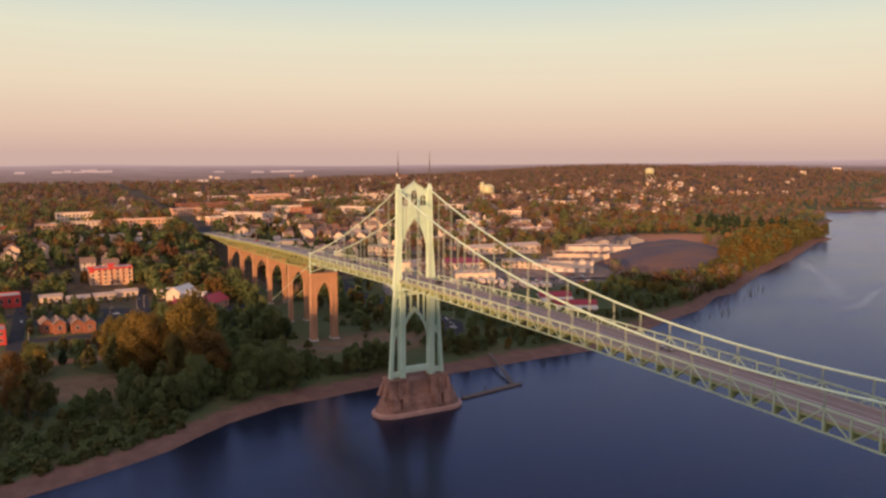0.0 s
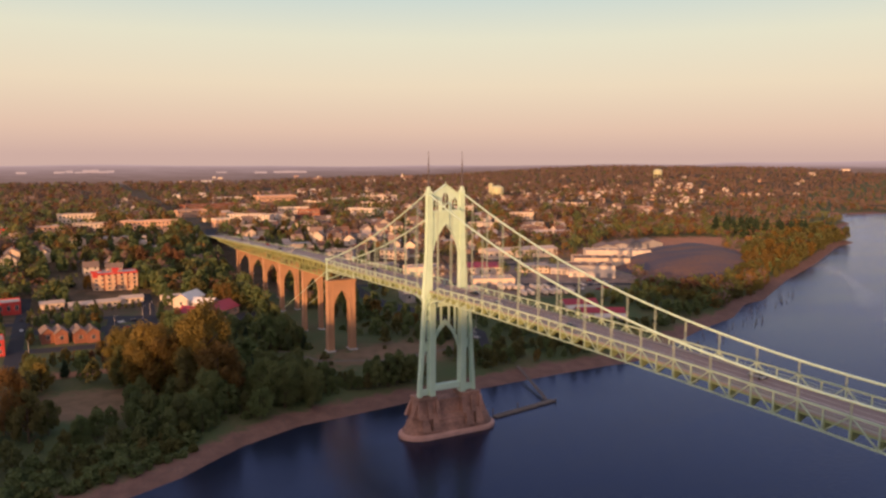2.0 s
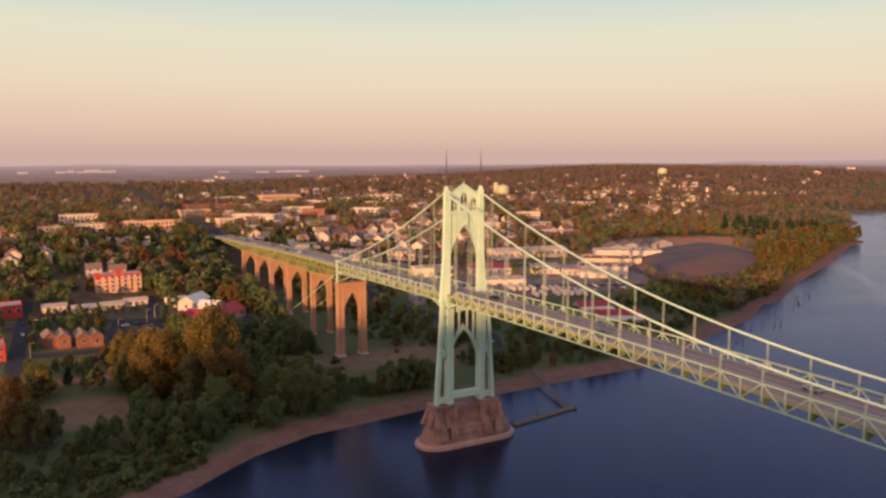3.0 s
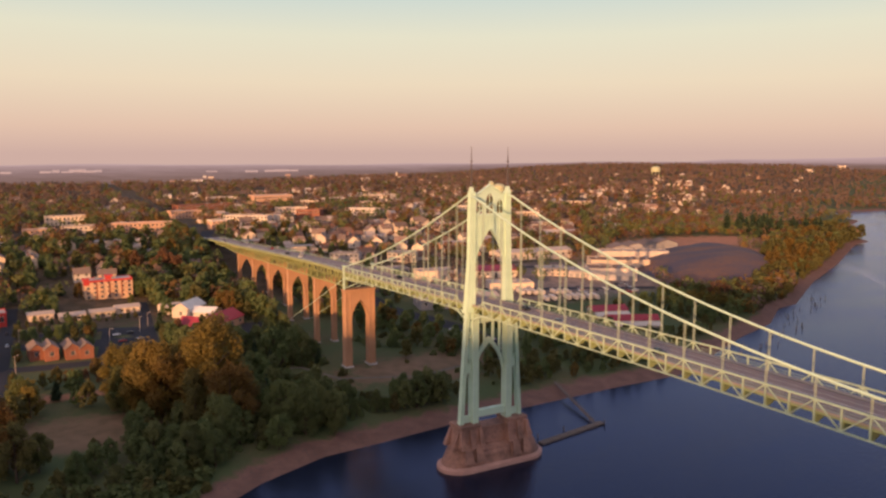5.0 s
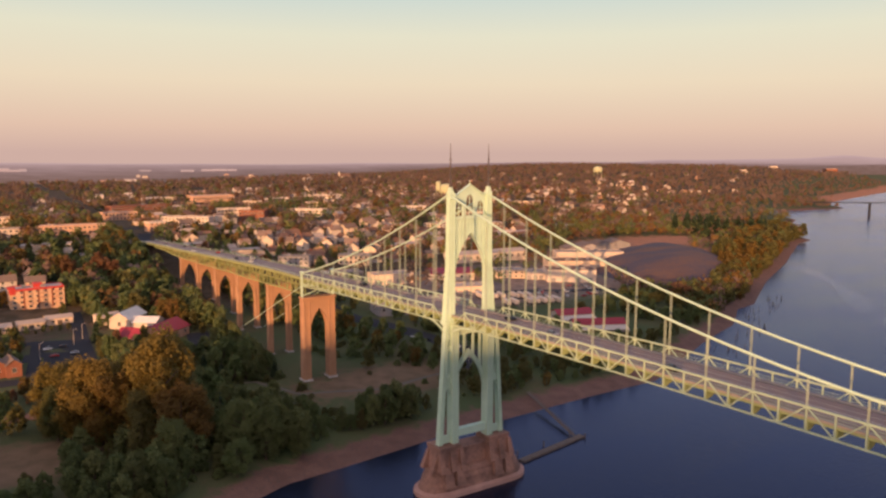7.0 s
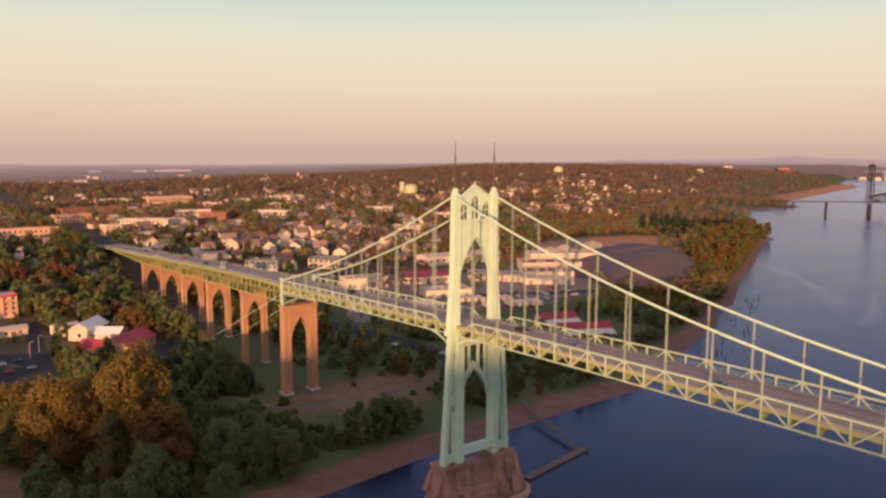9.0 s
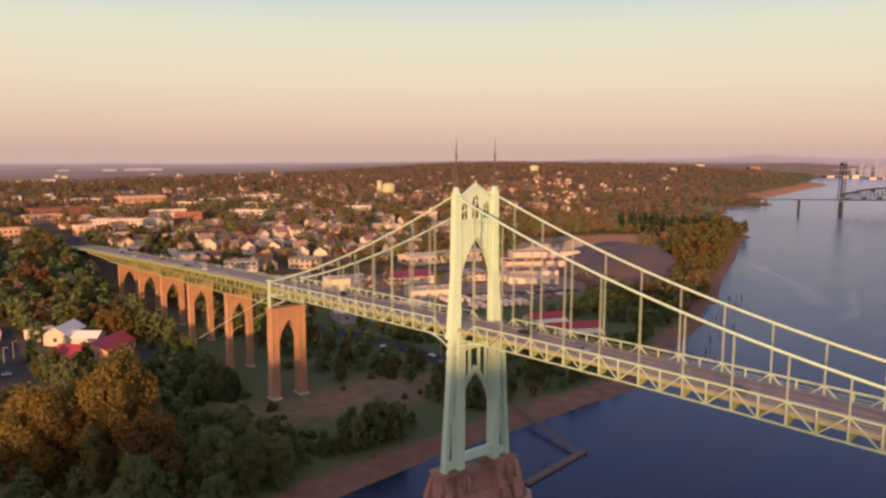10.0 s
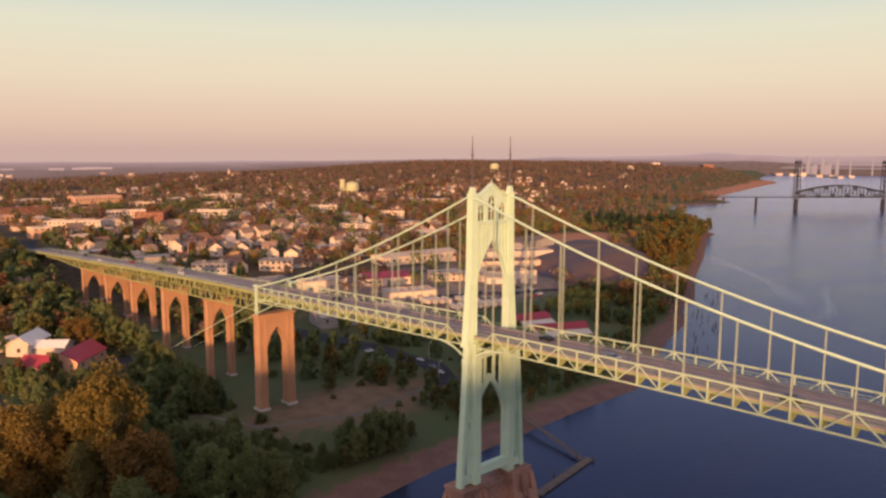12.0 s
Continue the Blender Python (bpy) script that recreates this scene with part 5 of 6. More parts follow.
street([(-60, 150), (-30, 140), (-18, 112), (20, 100), (84, 108)], 2.4, "path", "trodden path across the park grass", M_PATH, 0.12)

for plot in ((168, 236, 104, 150), (-166, -92, 268, 297), (-130, -86, 312, 344), (-82, -40, 203, 229), (-84, -52, 262, 276)):
    BLOCKED.append(plot)

# ---------- planting ----------
MIX_BANK = {"deep": 6, "olive": 2, "pine": 0.4}
MIX_HILL = {"deep": 5.2, "olive": 2.6, "gold": 0.7, "rust": 0.45, "pine": 1.6}
MIX_GOLD = {"gold": 3.5, "olive": 5, "deep": 0.8}
rg = np.random.default_rng(5)
for x, y, h, kind in ((-92, 101, 35, "gold"), (-87, 80, 35, "gold"), (-84, 64, 31, "gold"), (-99, 112, 25, "gold"), (-104, 92, 25, "gold"), (-78, 92, 26, "olive"),
                      (-97, 70, 27, "olive"), (-75, 74, 24, "olive"), (-90, 52, 22, "deep"), (-56, 53, 25, "deep"), (-49, 58, 23, "deep"), (-62, 60, 22, "deep"), (-44, 50, 20, "deep"),
                      (-110, 53, 15, "deep"), (-105, 42, 17, "deep"), (-96, 38, 17, "deep"), (-70, 44, 17, "deep"), (-66, 80, 14, "deep"),
                      (-123, 128, 15, "pine"), (-118, 134, 13, "pine"), (-160, 128, 17, "olive"), (-157, 120, 14, "gold"),
                      (-109, 163, 9, "rust"), (-104, 160, 7, "rust"), (-114, 168, 7, "rust"), (-120, 172, 13, "pine"), (-128, 168, 10, "gold"), (-133, 166, 8, "rust"), (-140, 155, 11, "gold"), (-161, 55, 25, "olive"), (-167, 64, 22, "gold"), (-154, 60, 17, "olive"), (-142, 43, 15, "deep"), (-136, 48, 12, "deep"), (-103, 47, 18, "deep"), (-131, 30, 9, "deep"), (-120, 34, 11, "deep"), (-148, 36, 10, "olive"), (-172, 40, 16, "deep"),
                      (3, 66, 19, "deep"), (9, 70, 17, "deep"), (-3, 71, 16, "deep"), (14, 66, 13, "deep"), (-9, 66, 11, "deep"), (20, 72, 8, "olive"), (-16, 62, 7, "deep"), (0, 61, 13, "deep"), (6, 63, 14, "deep"), (-6, 62, 12, "deep"), (13, 61, 12, "deep"), (-12, 60, 11, "olive"), (18, 67, 11, "deep"), (-19, 64, 10, "deep"), (24, 66, 9, "olive"),
                      (-37, 272, 14, "gold"), (-33, 262, 12, "gold"), (-41, 280, 13, "gold"), (-95, 322, 10, "olive"), (-86, 342, 10, "olive"), (-27, 243, 7, "olive"),
                      (-118, 121, 24, "gold"), (-121, 107, 21, "olive"), (-102, 130, 24, "olive"), (-112, 108, 24, "olive"), (-109, 97, 26, "gold"), (-104, 120, 22, "olive"), (-70, 400, 17, "rust"), (-60, 410, 16, "rust"), (-82, 408, 15, "rust"), (-52, 398, 14, "rust")):
    plant(HIGH if h > 14 else NEAR, kind, x, y, h, rg)
for x in np.arange(-164, -94, 4.5):
    plant(NEAR, "deep" if int(x) % 3 else "olive", x, 286 + 2 * math.sin(x), rg.uniform(4, 6), rg)
for x, y, h, kind in ((-152, 158, 10, "olive"), (-146, 160, 8, "gold"), (-136, 160, 9, "olive"), (-127, 158, 7, "rust"), (-157, 140, 13, "gold"), (-164, 150, 14, "olive")):
    plant(NEAR, kind, x, y, h, rg)
bank = lambda x, y: y > shore(x) + 24 and ((x + 145) / 32) ** 2 + ((y - 92) / 20) ** 2 > 1 and not (-150 < x < -118 and y < shore(x) + 55 and (int(x * 3) % 4)) and not (x > -28 and y < 118)
grove(NEAR, 11, 95, -122, -24, 18, 108, 5.5, (7, 15), MIX_BANK, bank)
grove(NEAR, 12, 36, -195, -112, 5, 84, 4.8, (5, 11), MIX_BANK, bank)
grove(MID, 21, 45, -62, -20, 44, 104, 3.2, (2.5, 6), {"deep": 5, "olive": 2}, lambda x, y: shore(x) + 22 < y < shore(x) + (62 if x < 0 else 44))
grove(NEAR, 13, 112, -84, -13, 116, 232, 4.6, (8, 15), {"deep": 6, "olive": 2, "pine": 1.5}, lambda x, y: not (x > -46 and y < 140))
grove(MID, 14, 16, -205, -120, 104, 150, 7.0, (7, 13), MIX_HILL)
grove(MID, 15, 40, 28, 140, 128, 205, 7.0, (7, 13), {"deep": 6, "olive": 3, "gold": 0.6}, lambda x, y: y > shore(x) + 75)
grove(MID, 22, 45, -168, -60, 208, 268, 5.0, (5, 10), MIX_HILL)
grove(MID, 24, 120, -92, -15, 246, 500, 5.5, (11, 19), {"deep": 6, "olive": 2.2, "gold": 0.4, "pine": 1.6}, lambda x, y: x < -15)
grove(MID, 25, 60, -44, 2, 470, 640, 4.5, (9, 13), {"deep": 5, "olive": 3})
grove(MID, 26, 46, 15, 60, 205, 420, 5.5, (8, 14), {"deep": 5, "olive": 3})
grove(MID, 16, 330, -235, -14, 205, 600, 7.0, (8, 15), MIX_HILL)
grove(MID, 17, 120, 14, 120, 205, 600, 7.0, (8, 14), MIX_HILL)
grove(MID, 18, 230, 50, 330, 55, 215, 4.6, (5, 11), {"deep": 5, "olive": 3, "gold": 0.4}, lambda x, y: shore(x) + 17 < y < shore(x) + 95)
grove(MID, 19, 120, 300, 560, 110, 300, 5.5, (7, 13), MIX_GOLD, lambda x, y: shore(x) + 10 < y < shore(x) + 58)
grove(MID, 27, 34, 380, 580, 150, 340, 9.0, (11, 17), {"gold": 4, "olive": 2}, lambda x, y: shore(x) + 24 < y < shore(x) + 62)
grove(MID, 23, 120, 540, 850, 200, 480, 7.5, (13, 23), MIX_GOLD, lambda x, y: shore(x) + 11 < y < shore(x) + 75)
grove(MID, 20, 30, 680, 780, 390, 490, 7.5, (24, 32), {"pine": 1})
# low thickets along the bank and between the viaduct's piers
rt = np.random.default_rng(88)
for x0, x1, y0, y1, n, top in ((-100, -12, 40, 100, 120, 5.5), (-70, -14, 108, 215, 90, 6.0), (16, 130, 120, 210, 70, 6.0), (-60, -12, 70, 110, 30, 4.5), (40, 260, 40, 130, 190, 6.5), (-205, -100, -15, 62, 620, 7.5)):
    for i in range(n):
        x, y = rt.uniform(x0, x1), rt.uniform(y0, y1)
        if not free(x, y, 1.5) or y < shore(x) + (21 if x > -100 else 13) or (y0 in (40, -15) and y > shore(x) + rt.uniform(26, 54 if x < 40 else 75)):
            continue
        h = rt.uniform(2.2, top)
        w = np.array(pose(x, y, float(land(x, y)) - 0.3 * h, 0, 0, rt.uniform(0, 360)) @ Matrix.Diagonal((h / 7.5, h / 7.5, h / 12, 1)))
        thickets["deep" if rt.random() < 0.68 else "olive"].append(MID["deep"][1][i % 2] @ w[:3, :3].T + w[:3, 3])
for key, crowns in thickets.items():
    v = np.concatenate(crowns)
    solid("shrubs", fast_mesh("shrubs", v, np.arange(len(v)).reshape(-1, 4), LEAVES[key]), None, "low dense green shrubs on the bank", "shrubs", kind="stuff")
for key, crowns in merged.items():
    v = np.concatenate(crowns)
    solid("woodland", fast_mesh("woodland", v, np.arange(len(v)).reshape(-1, 4), LEAVES[key]), None, TREE_WORDS[key].replace("tree", "trees"), "woods", kind="stuff")


# ---------- the town on the plateau ----------
def town():
    """Rows of houses along the street grid, thinning out with distance."""
    rng = np.random.default_rng(77)
    count = 0
    for y in np.arange(330, 1500, 27):
        for x in np.arange(-230, 1450, 24):
            xx, yy = x + rng.uniform(-5, 5), y + rng.uniform(-5, 5)
            d = yy - shore(xx)
            a = math.degrees(math.atan2(xx + 150, yy + 230))
            if a < -8 or a > 66 or d < 330 or not free(xx, yy, 8):
                continue
            dist = math.hypot(xx + 150, yy + 230)
            keep = 0.34 if dist < 900 else (0.2 if a > 16 else 0.05)
            if 60 < xx < 420 and 380 < yy < 640:
                keep = 0.62
            if rng.random() > keep or count >= 280:
                continue
            put_house(int(rng.integers(len(HOUSES))), xx, yy, rng.choice([4, 94, 184, 274]) + rng.uniform(-4, 4), rng.uniform(0.9, 1.25))
            count += 1


# the close-set rows of pale houses above the works
for i, (x, y) in enumerate(((107, 496), (122, 486), (136, 477), (150, 467), (163, 458), (177, 449), (191, 440), (112, 518), (140, 503), (166, 486), (186, 470), (205, 456))):
    put_house((3, 1, 3, 2, 0)[i % 5], x, y, (94, 4, 97)[i % 3] - 35, 1.15)
block("apartment_building", "pale flat-roofed apartment block with dark windows", "apartment block", 158, 408, 28, 12, 9, "cream", "pale", -35, 2, 2)
block("apartment_building", "pale flat-roofed apartment block with dark windows", "apartment block", 104, 420, 28, 12, 8, "grey", "felt", -35, 2, 2)
town()


def house_rows():
    """Houses past counting behind the first streets: walls and ridged roofs."""
    rng = np.random.default_rng(63)
    walls = {"white": Shape(), "peach": Shape(), "cream": Shape()}
    roofs = {"brown": Shape(), "pale": Shape(), "slate": Shape()}
    n = 0
    while n < 150:
        r, a = rng.uniform(700, 1350), radians(rng.uniform(4, 42))
        x, y = -150 + r * math.sin(a), -230 + r * math.cos(a)
        if y - shore(x) < 330 or not free(x, y, 8):
            continue
        z = float(land(x, y))
        flat = rng.random() < 0.22
        w, d, h, up = (rng.uniform(10, 19), rng.uniform(6, 9), rng.uniform(5, 8), 0.5) if flat else (rng.uniform(5.5, 7.5), rng.uniform(4.5, 5.5), rng.uniform(3.4, 6.2), rng.uniform(2.6, 3.6))
        if not flat and rng.random() < 0.5:
            w, d = d, w
        walls[("white", "peach", "cream")[int(rng.integers(3))]].box(x - w, x + w, y - d, y + d, z - 2, z + h)
        roof = roofs["pale" if flat else ("brown", "slate", "pale")[int(rng.integers(3))]]
        e = 0.5
        roof.add([(x - w - e, y - d - e, z + h), (x + w + e, y - d - e, z + h), (x + w + e, y + d + e, z + h), (x - w - e, y + d + e, z + h), (x - w - e, y, z + h + up), (x + w + e, y, z + h + up)],
                 [(0, 1, 5, 4), (2, 3, 4, 5), (0, 4, 3), (1, 2, 5), (3, 2, 1, 0)])
        BLOCKED.append((x - w - 2, x + w + 2, y - d - 4, y + d + 2))
        n += 1
    for key, s in walls.items():
        solid("town_houses", s, PAINTS[key], "pale house walls among the street trees", "houses", kind="stuff")
    for key, s in roofs.items():
        solid("town_roofs", s, ROOFS[key], "ridged and flat house roofs among the street trees", "roofs", kind="stuff")


house_rows()


def far_woods(name, seed, n, r0, r1, cards, size, h0, h1, label, power=1.0, spare=False, kinds=(("deep", 3.0), ("olive", 3.6), ("gold", 1.5), ("rust", 1.9))):
    """Countless tree crowns that cover the land between two distances, each an uneven tuft of leaf sprays."""
    rng = np.random.default_rng(seed)
    groups = {k: [] for k, _ in kinds}
    keys = list(groups)
    share = np.array([w for _, w in kinds])
    boxes = np.array(BLOCKED)
    made = 0
    while made < n:
        m = 4000
        r = r0 + (r1 - r0) * rng.uniform(0, 1, m) ** power
        a = np.radians(rng.uniform(-9, 80, m))
        x, y = -150 + r * np.sin(a), -230 + r * np.cos(a)
        d = y - np.interp(x, SHORE_X, SHORE_Y)
        ok = (d > 14) & (np.abs(x) + (y < 90) * 99 > 14) & ((d > 190) | (x > 300)) & (np.hypot(x, y) < 4550)
        ok &= ~((x > 1650) & (d < 70) & (rng.uniform(0, 1, m) < 0.93))
        ok &= ~((((x - 560) / 130) ** 2 + ((y - 420) / 50) ** 2) < 1) & ~((((x - 445) / 150) ** 2 + ((y - 285) / 90) ** 2) < 1)
        if spare:
            hit = ((x[:, None] > boxes[None, :, 0] - 8) & (x[:, None] < boxes[None, :, 1] + 2) & (y[:, None] > boxes[None, :, 2] - 9) & (y[:, None] < boxes[None, :, 3] + 2)).any(1)
            ok &= ~hit
            ok &= ~((x > 60) & (x < 420) & (y > 210) & (y < 400) & (rng.uniform(0, 1, m) < 0.8))
            ok &= ~((x < 130) & (y < 600) & (rng.uniform(0, 1, m) < 0.55))
        ok &= np.hypot(x + 150, y + 230) < np.interp(np.degrees(np.arctan2(x + 150, y + 230)), [-40, 12, 24, 34, 58, 68], [2100, 2100, 2620, 3140, 3140, 3500])
        x, y = x[ok], y[ok]
        kind = rng.choice(len(keys), len(x), p=share / share.sum())
        for i in range(len(x)):
            if made >= n:
                break
            groups[keys[kind[i]]].append((x[i], y[i]))
            made += 1
    for key, pts in groups.items():
        pts = np.array(pts)
        k = len(pts)
        z = land(pts[:, 0], pts[:, 1])
        h = rng.uniform(h0, h1, k)
        c = np.repeat(np.stack([pts[:, 0], pts[:, 1], z + h * 0.52], -1), cards, 0)
        hh = np.repeat(h, cards)[:, None]
        lump = np.repeat(rng.normal(size=(k, 4, 3)), cards // 4, 1).reshape(-1, 3)[:k * cards] if cards % 4 == 0 else 0
        d = rng.normal(size=(k * cards, 3))
        d[:, 2] += 0.35
        d /= np.linalg.norm(d, axis=1)[:, None]
        pos = c + d * np.array([0.30, 0.30, 0.40]) * hh * rng.uniform(0.75, 1.05, (k * cards, 1)) + lump * hh * np.array([0.09, 0.09, 0.05])
        nrm = d + rng.normal(size=d.shape) * 0.4
        nrm /= np.linalg.norm(nrm, axis=1)[:, None]
        p = np.cross(nrm, rng.normal(size=d.shape))
        p /= np.linalg.norm(p, axis=1)[:, None]
        q = np.cross(nrm, p)
        s = size * hh * rng.uniform(0.7, 1.3, (k * cards, 1))
        v = np.stack([pos - p * s * 0.5, pos - q * s * 0.45, pos + p * s * 0.55, pos + q * s * 0.45], 1).reshape(-1, 3)
        f = np.arange(4 * k * cards).reshape(-1, 4)
        solid(name, fast_mesh(name, v, f, LEAVES[key]), None, label, "woods", kind="stuff")


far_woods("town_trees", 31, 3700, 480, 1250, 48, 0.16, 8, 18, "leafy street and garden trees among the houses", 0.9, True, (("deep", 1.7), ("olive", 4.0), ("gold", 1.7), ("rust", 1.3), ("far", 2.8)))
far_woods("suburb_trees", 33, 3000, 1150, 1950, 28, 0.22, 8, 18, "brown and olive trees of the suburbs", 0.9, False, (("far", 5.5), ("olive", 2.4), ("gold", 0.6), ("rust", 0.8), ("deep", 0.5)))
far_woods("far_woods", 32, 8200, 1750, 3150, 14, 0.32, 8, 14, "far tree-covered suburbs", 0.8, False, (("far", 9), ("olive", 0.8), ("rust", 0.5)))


def far_houses():
    """Small pale houses scattered far off among the trees."""
    rng = np.random.default_rng(41)
    out = {"white": Shape(), "peach": Shape(), "cream": Shape()}
    names = list(out)
    n = 0
    while n < 130:
        r, a = rng.uniform(1150, 2600) , radians(rng.uniform(8, 64))
        x, y = -150 + r * math.sin(a), -230 + r * math.cos(a)
        if y - shore(x) < 260:
            continue
        z = float(land(x, y)) - 1
        w, d, h = rng.uniform(4, 8), rng.uniform(3, 5), rng.uniform(5, 8)
        if rng.random() < 0.1:
            w, d = w * 2.6, d * 2
        s = out[names[int(rng.integers(3))]]
        s.box(x - w, x + w, y - d, y + d, z - 2, z + h)
        s.add([(x - w, y - d, z + h), (x + w, y - d, z + h), (x + w, y + d, z + h), (x - w, y + d, z + h), (x - w, y, z + h + 3), (x + w, y, z + h + 3)],
              [(0, 1, 5, 4), (2, 3, 4, 5), (0, 4, 3), (1, 2, 5)])
        n += 1
    for key, s in out.items():
        solid("far_houses", s, PAINTS[key], "small pale houses far off among trees", "houses", kind="stuff")


far_houses()


# haze over the far towers and bridge, put in as an even glow
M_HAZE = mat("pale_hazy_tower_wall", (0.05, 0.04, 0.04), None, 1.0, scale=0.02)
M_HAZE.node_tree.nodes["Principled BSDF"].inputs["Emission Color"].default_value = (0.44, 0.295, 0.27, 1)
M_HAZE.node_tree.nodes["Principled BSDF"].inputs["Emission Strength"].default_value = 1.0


def far_block(x, y, w, d, h, wall, label, name="far_building"):
    """A plain building far off, with its flat roof."""
    ob = thing(name, label, "building", pose(x, y, max(0.5, float(land(x, y))), 0, 0, 40))
    part("body", Shape().box(-w / 2, w / 2, -d / 2, d / 2, -6, h), PAINTS.get(wall, M_HAZE), ob)
    part("roof", Shape().box(-w / 2 - 0.5, w / 2 + 0.5, -d / 2 - 0.5, d / 2 + 0.5, h, h + 1), ROOFS["pale"] if wall in PAINTS else M_HAZE, ob)


for x, y, w, d, h in ((3790, 1660, 90, 30, 11), (3750, 1574, 120, 34, 12), (3714, 1485, 100, 30, 14), (3700, 1420, 60, 30, 22), (3634, 1328, 110, 30, 12), (3600, 1255, 90, 26, 14), (3540, 1200, 110, 24, 9), (3684, 1191, 70, 26, 10)):
    far_block(x, y, 1.5 * w, d, 0.62 * h, "white", "long white port warehouse beside the river")
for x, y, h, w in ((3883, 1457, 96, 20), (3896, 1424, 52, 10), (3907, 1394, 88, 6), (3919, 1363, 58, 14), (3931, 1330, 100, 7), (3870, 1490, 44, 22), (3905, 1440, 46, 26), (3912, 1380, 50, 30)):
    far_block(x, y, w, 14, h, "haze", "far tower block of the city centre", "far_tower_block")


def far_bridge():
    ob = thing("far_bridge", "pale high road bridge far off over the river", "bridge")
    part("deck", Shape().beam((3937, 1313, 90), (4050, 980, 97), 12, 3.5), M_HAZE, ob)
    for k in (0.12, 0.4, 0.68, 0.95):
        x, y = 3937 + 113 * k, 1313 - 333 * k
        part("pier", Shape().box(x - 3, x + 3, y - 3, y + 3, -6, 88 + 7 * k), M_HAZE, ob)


far_bridge()
far_block(2710, 1395, 80, 40, 18, "brick", "broad red hilltop building far off")
far_block(2170, 1400, 36, 20, 8, "white", "long white building far off")
far_block(2540, 1530, 60, 30, 8, "white", "long white building far off")
# far sheds glow evenly in a haze colour, walls and roofs alike
M_SHED_HAZE = mat("pale_hazy_shed_wall", (0.08, 0.06, 0.055), None, 1.0, scale=0.02)
M_SHED_HAZE.node_tree.nodes["Principled BSDF"].inputs["Emission Color"].default_value = (0.50, 0.32, 0.29, 1)
M_SHED_HAZE.node_tree.nodes["Principled BSDF"].inputs["Emission Strength"].default_value = 1.0
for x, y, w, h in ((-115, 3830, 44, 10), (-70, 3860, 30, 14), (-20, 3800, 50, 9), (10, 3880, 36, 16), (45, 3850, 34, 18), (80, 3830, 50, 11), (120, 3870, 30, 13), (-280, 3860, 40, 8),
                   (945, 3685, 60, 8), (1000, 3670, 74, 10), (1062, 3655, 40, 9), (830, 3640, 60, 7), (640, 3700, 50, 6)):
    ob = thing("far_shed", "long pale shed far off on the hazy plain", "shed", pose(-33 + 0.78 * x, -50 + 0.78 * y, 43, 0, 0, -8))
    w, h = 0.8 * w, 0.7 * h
    part("body", Shape().box(-w / 2, w / 2, -12, 12, -4, h), M_SHED_HAZE, ob)
    part("roof", gable_roof(w, 24, h, 2.5), M_SHED_HAZE, ob)


# ---------- on and by the river ----------
def pontoon():
    ob = thing("pontoon", "floating grey timber pontoon with a gangway to the shore", "pontoon")
    a, b = Vector((28.5, 3.5, 0.25)), Vector((67, 10.0, 0.25))
    n = 7
    for i in range(n):
        p, q = a.lerp(b, i / n), a.lerp(b, (i + 0.94) / n)
        part("float", Shape().beam(p, q, 3.0, 0.9), M_TIMBER, ob)
    gw = Shape().beam((63, 11, 1.0), (77, 58, 4.2), 1.5, 0.3)
    gw.beam((62.3, 11, 2.0), (76.3, 58, 5.2), 0.1, 0.1)
    gw.beam((63.7, 11, 2.0), (77.7, 58, 5.2), 0.1, 0.1)
    part("gangway", gw, M_TIMBER, ob)
    for x, y in ((66.6, 8), (62.5, 13), (46, 10.6), (31, 9)):
        part("mooring_post", Shape().tube([(x, y, -6), (x, y, 2.2)], 0.24, 8), M_TIMBER, ob)


pontoon()
rp = np.random.default_rng(8)
pile_mesh = Shape().tube([(0, 0, -5), (0.05, 0, 1.0), (0.08, 0.03, 2.6)], 0.28, 7, 0.22).mesh("timber_post", M_TIMBER)
for i in range(46):
    k = rp.uniform(0, 1)
    x = 170 + 260 * k
    y = shore(x) - rp.uniform(6, 26)
    solid("timber_post", pile_mesh, None, "old weathered timber pile standing in the river", "pile", group="old piles", at=pose(x, y, rp.uniform(-1.2, 0.3), rp.uniform(-4, 4), rp.uniform(-4, 4), 0))


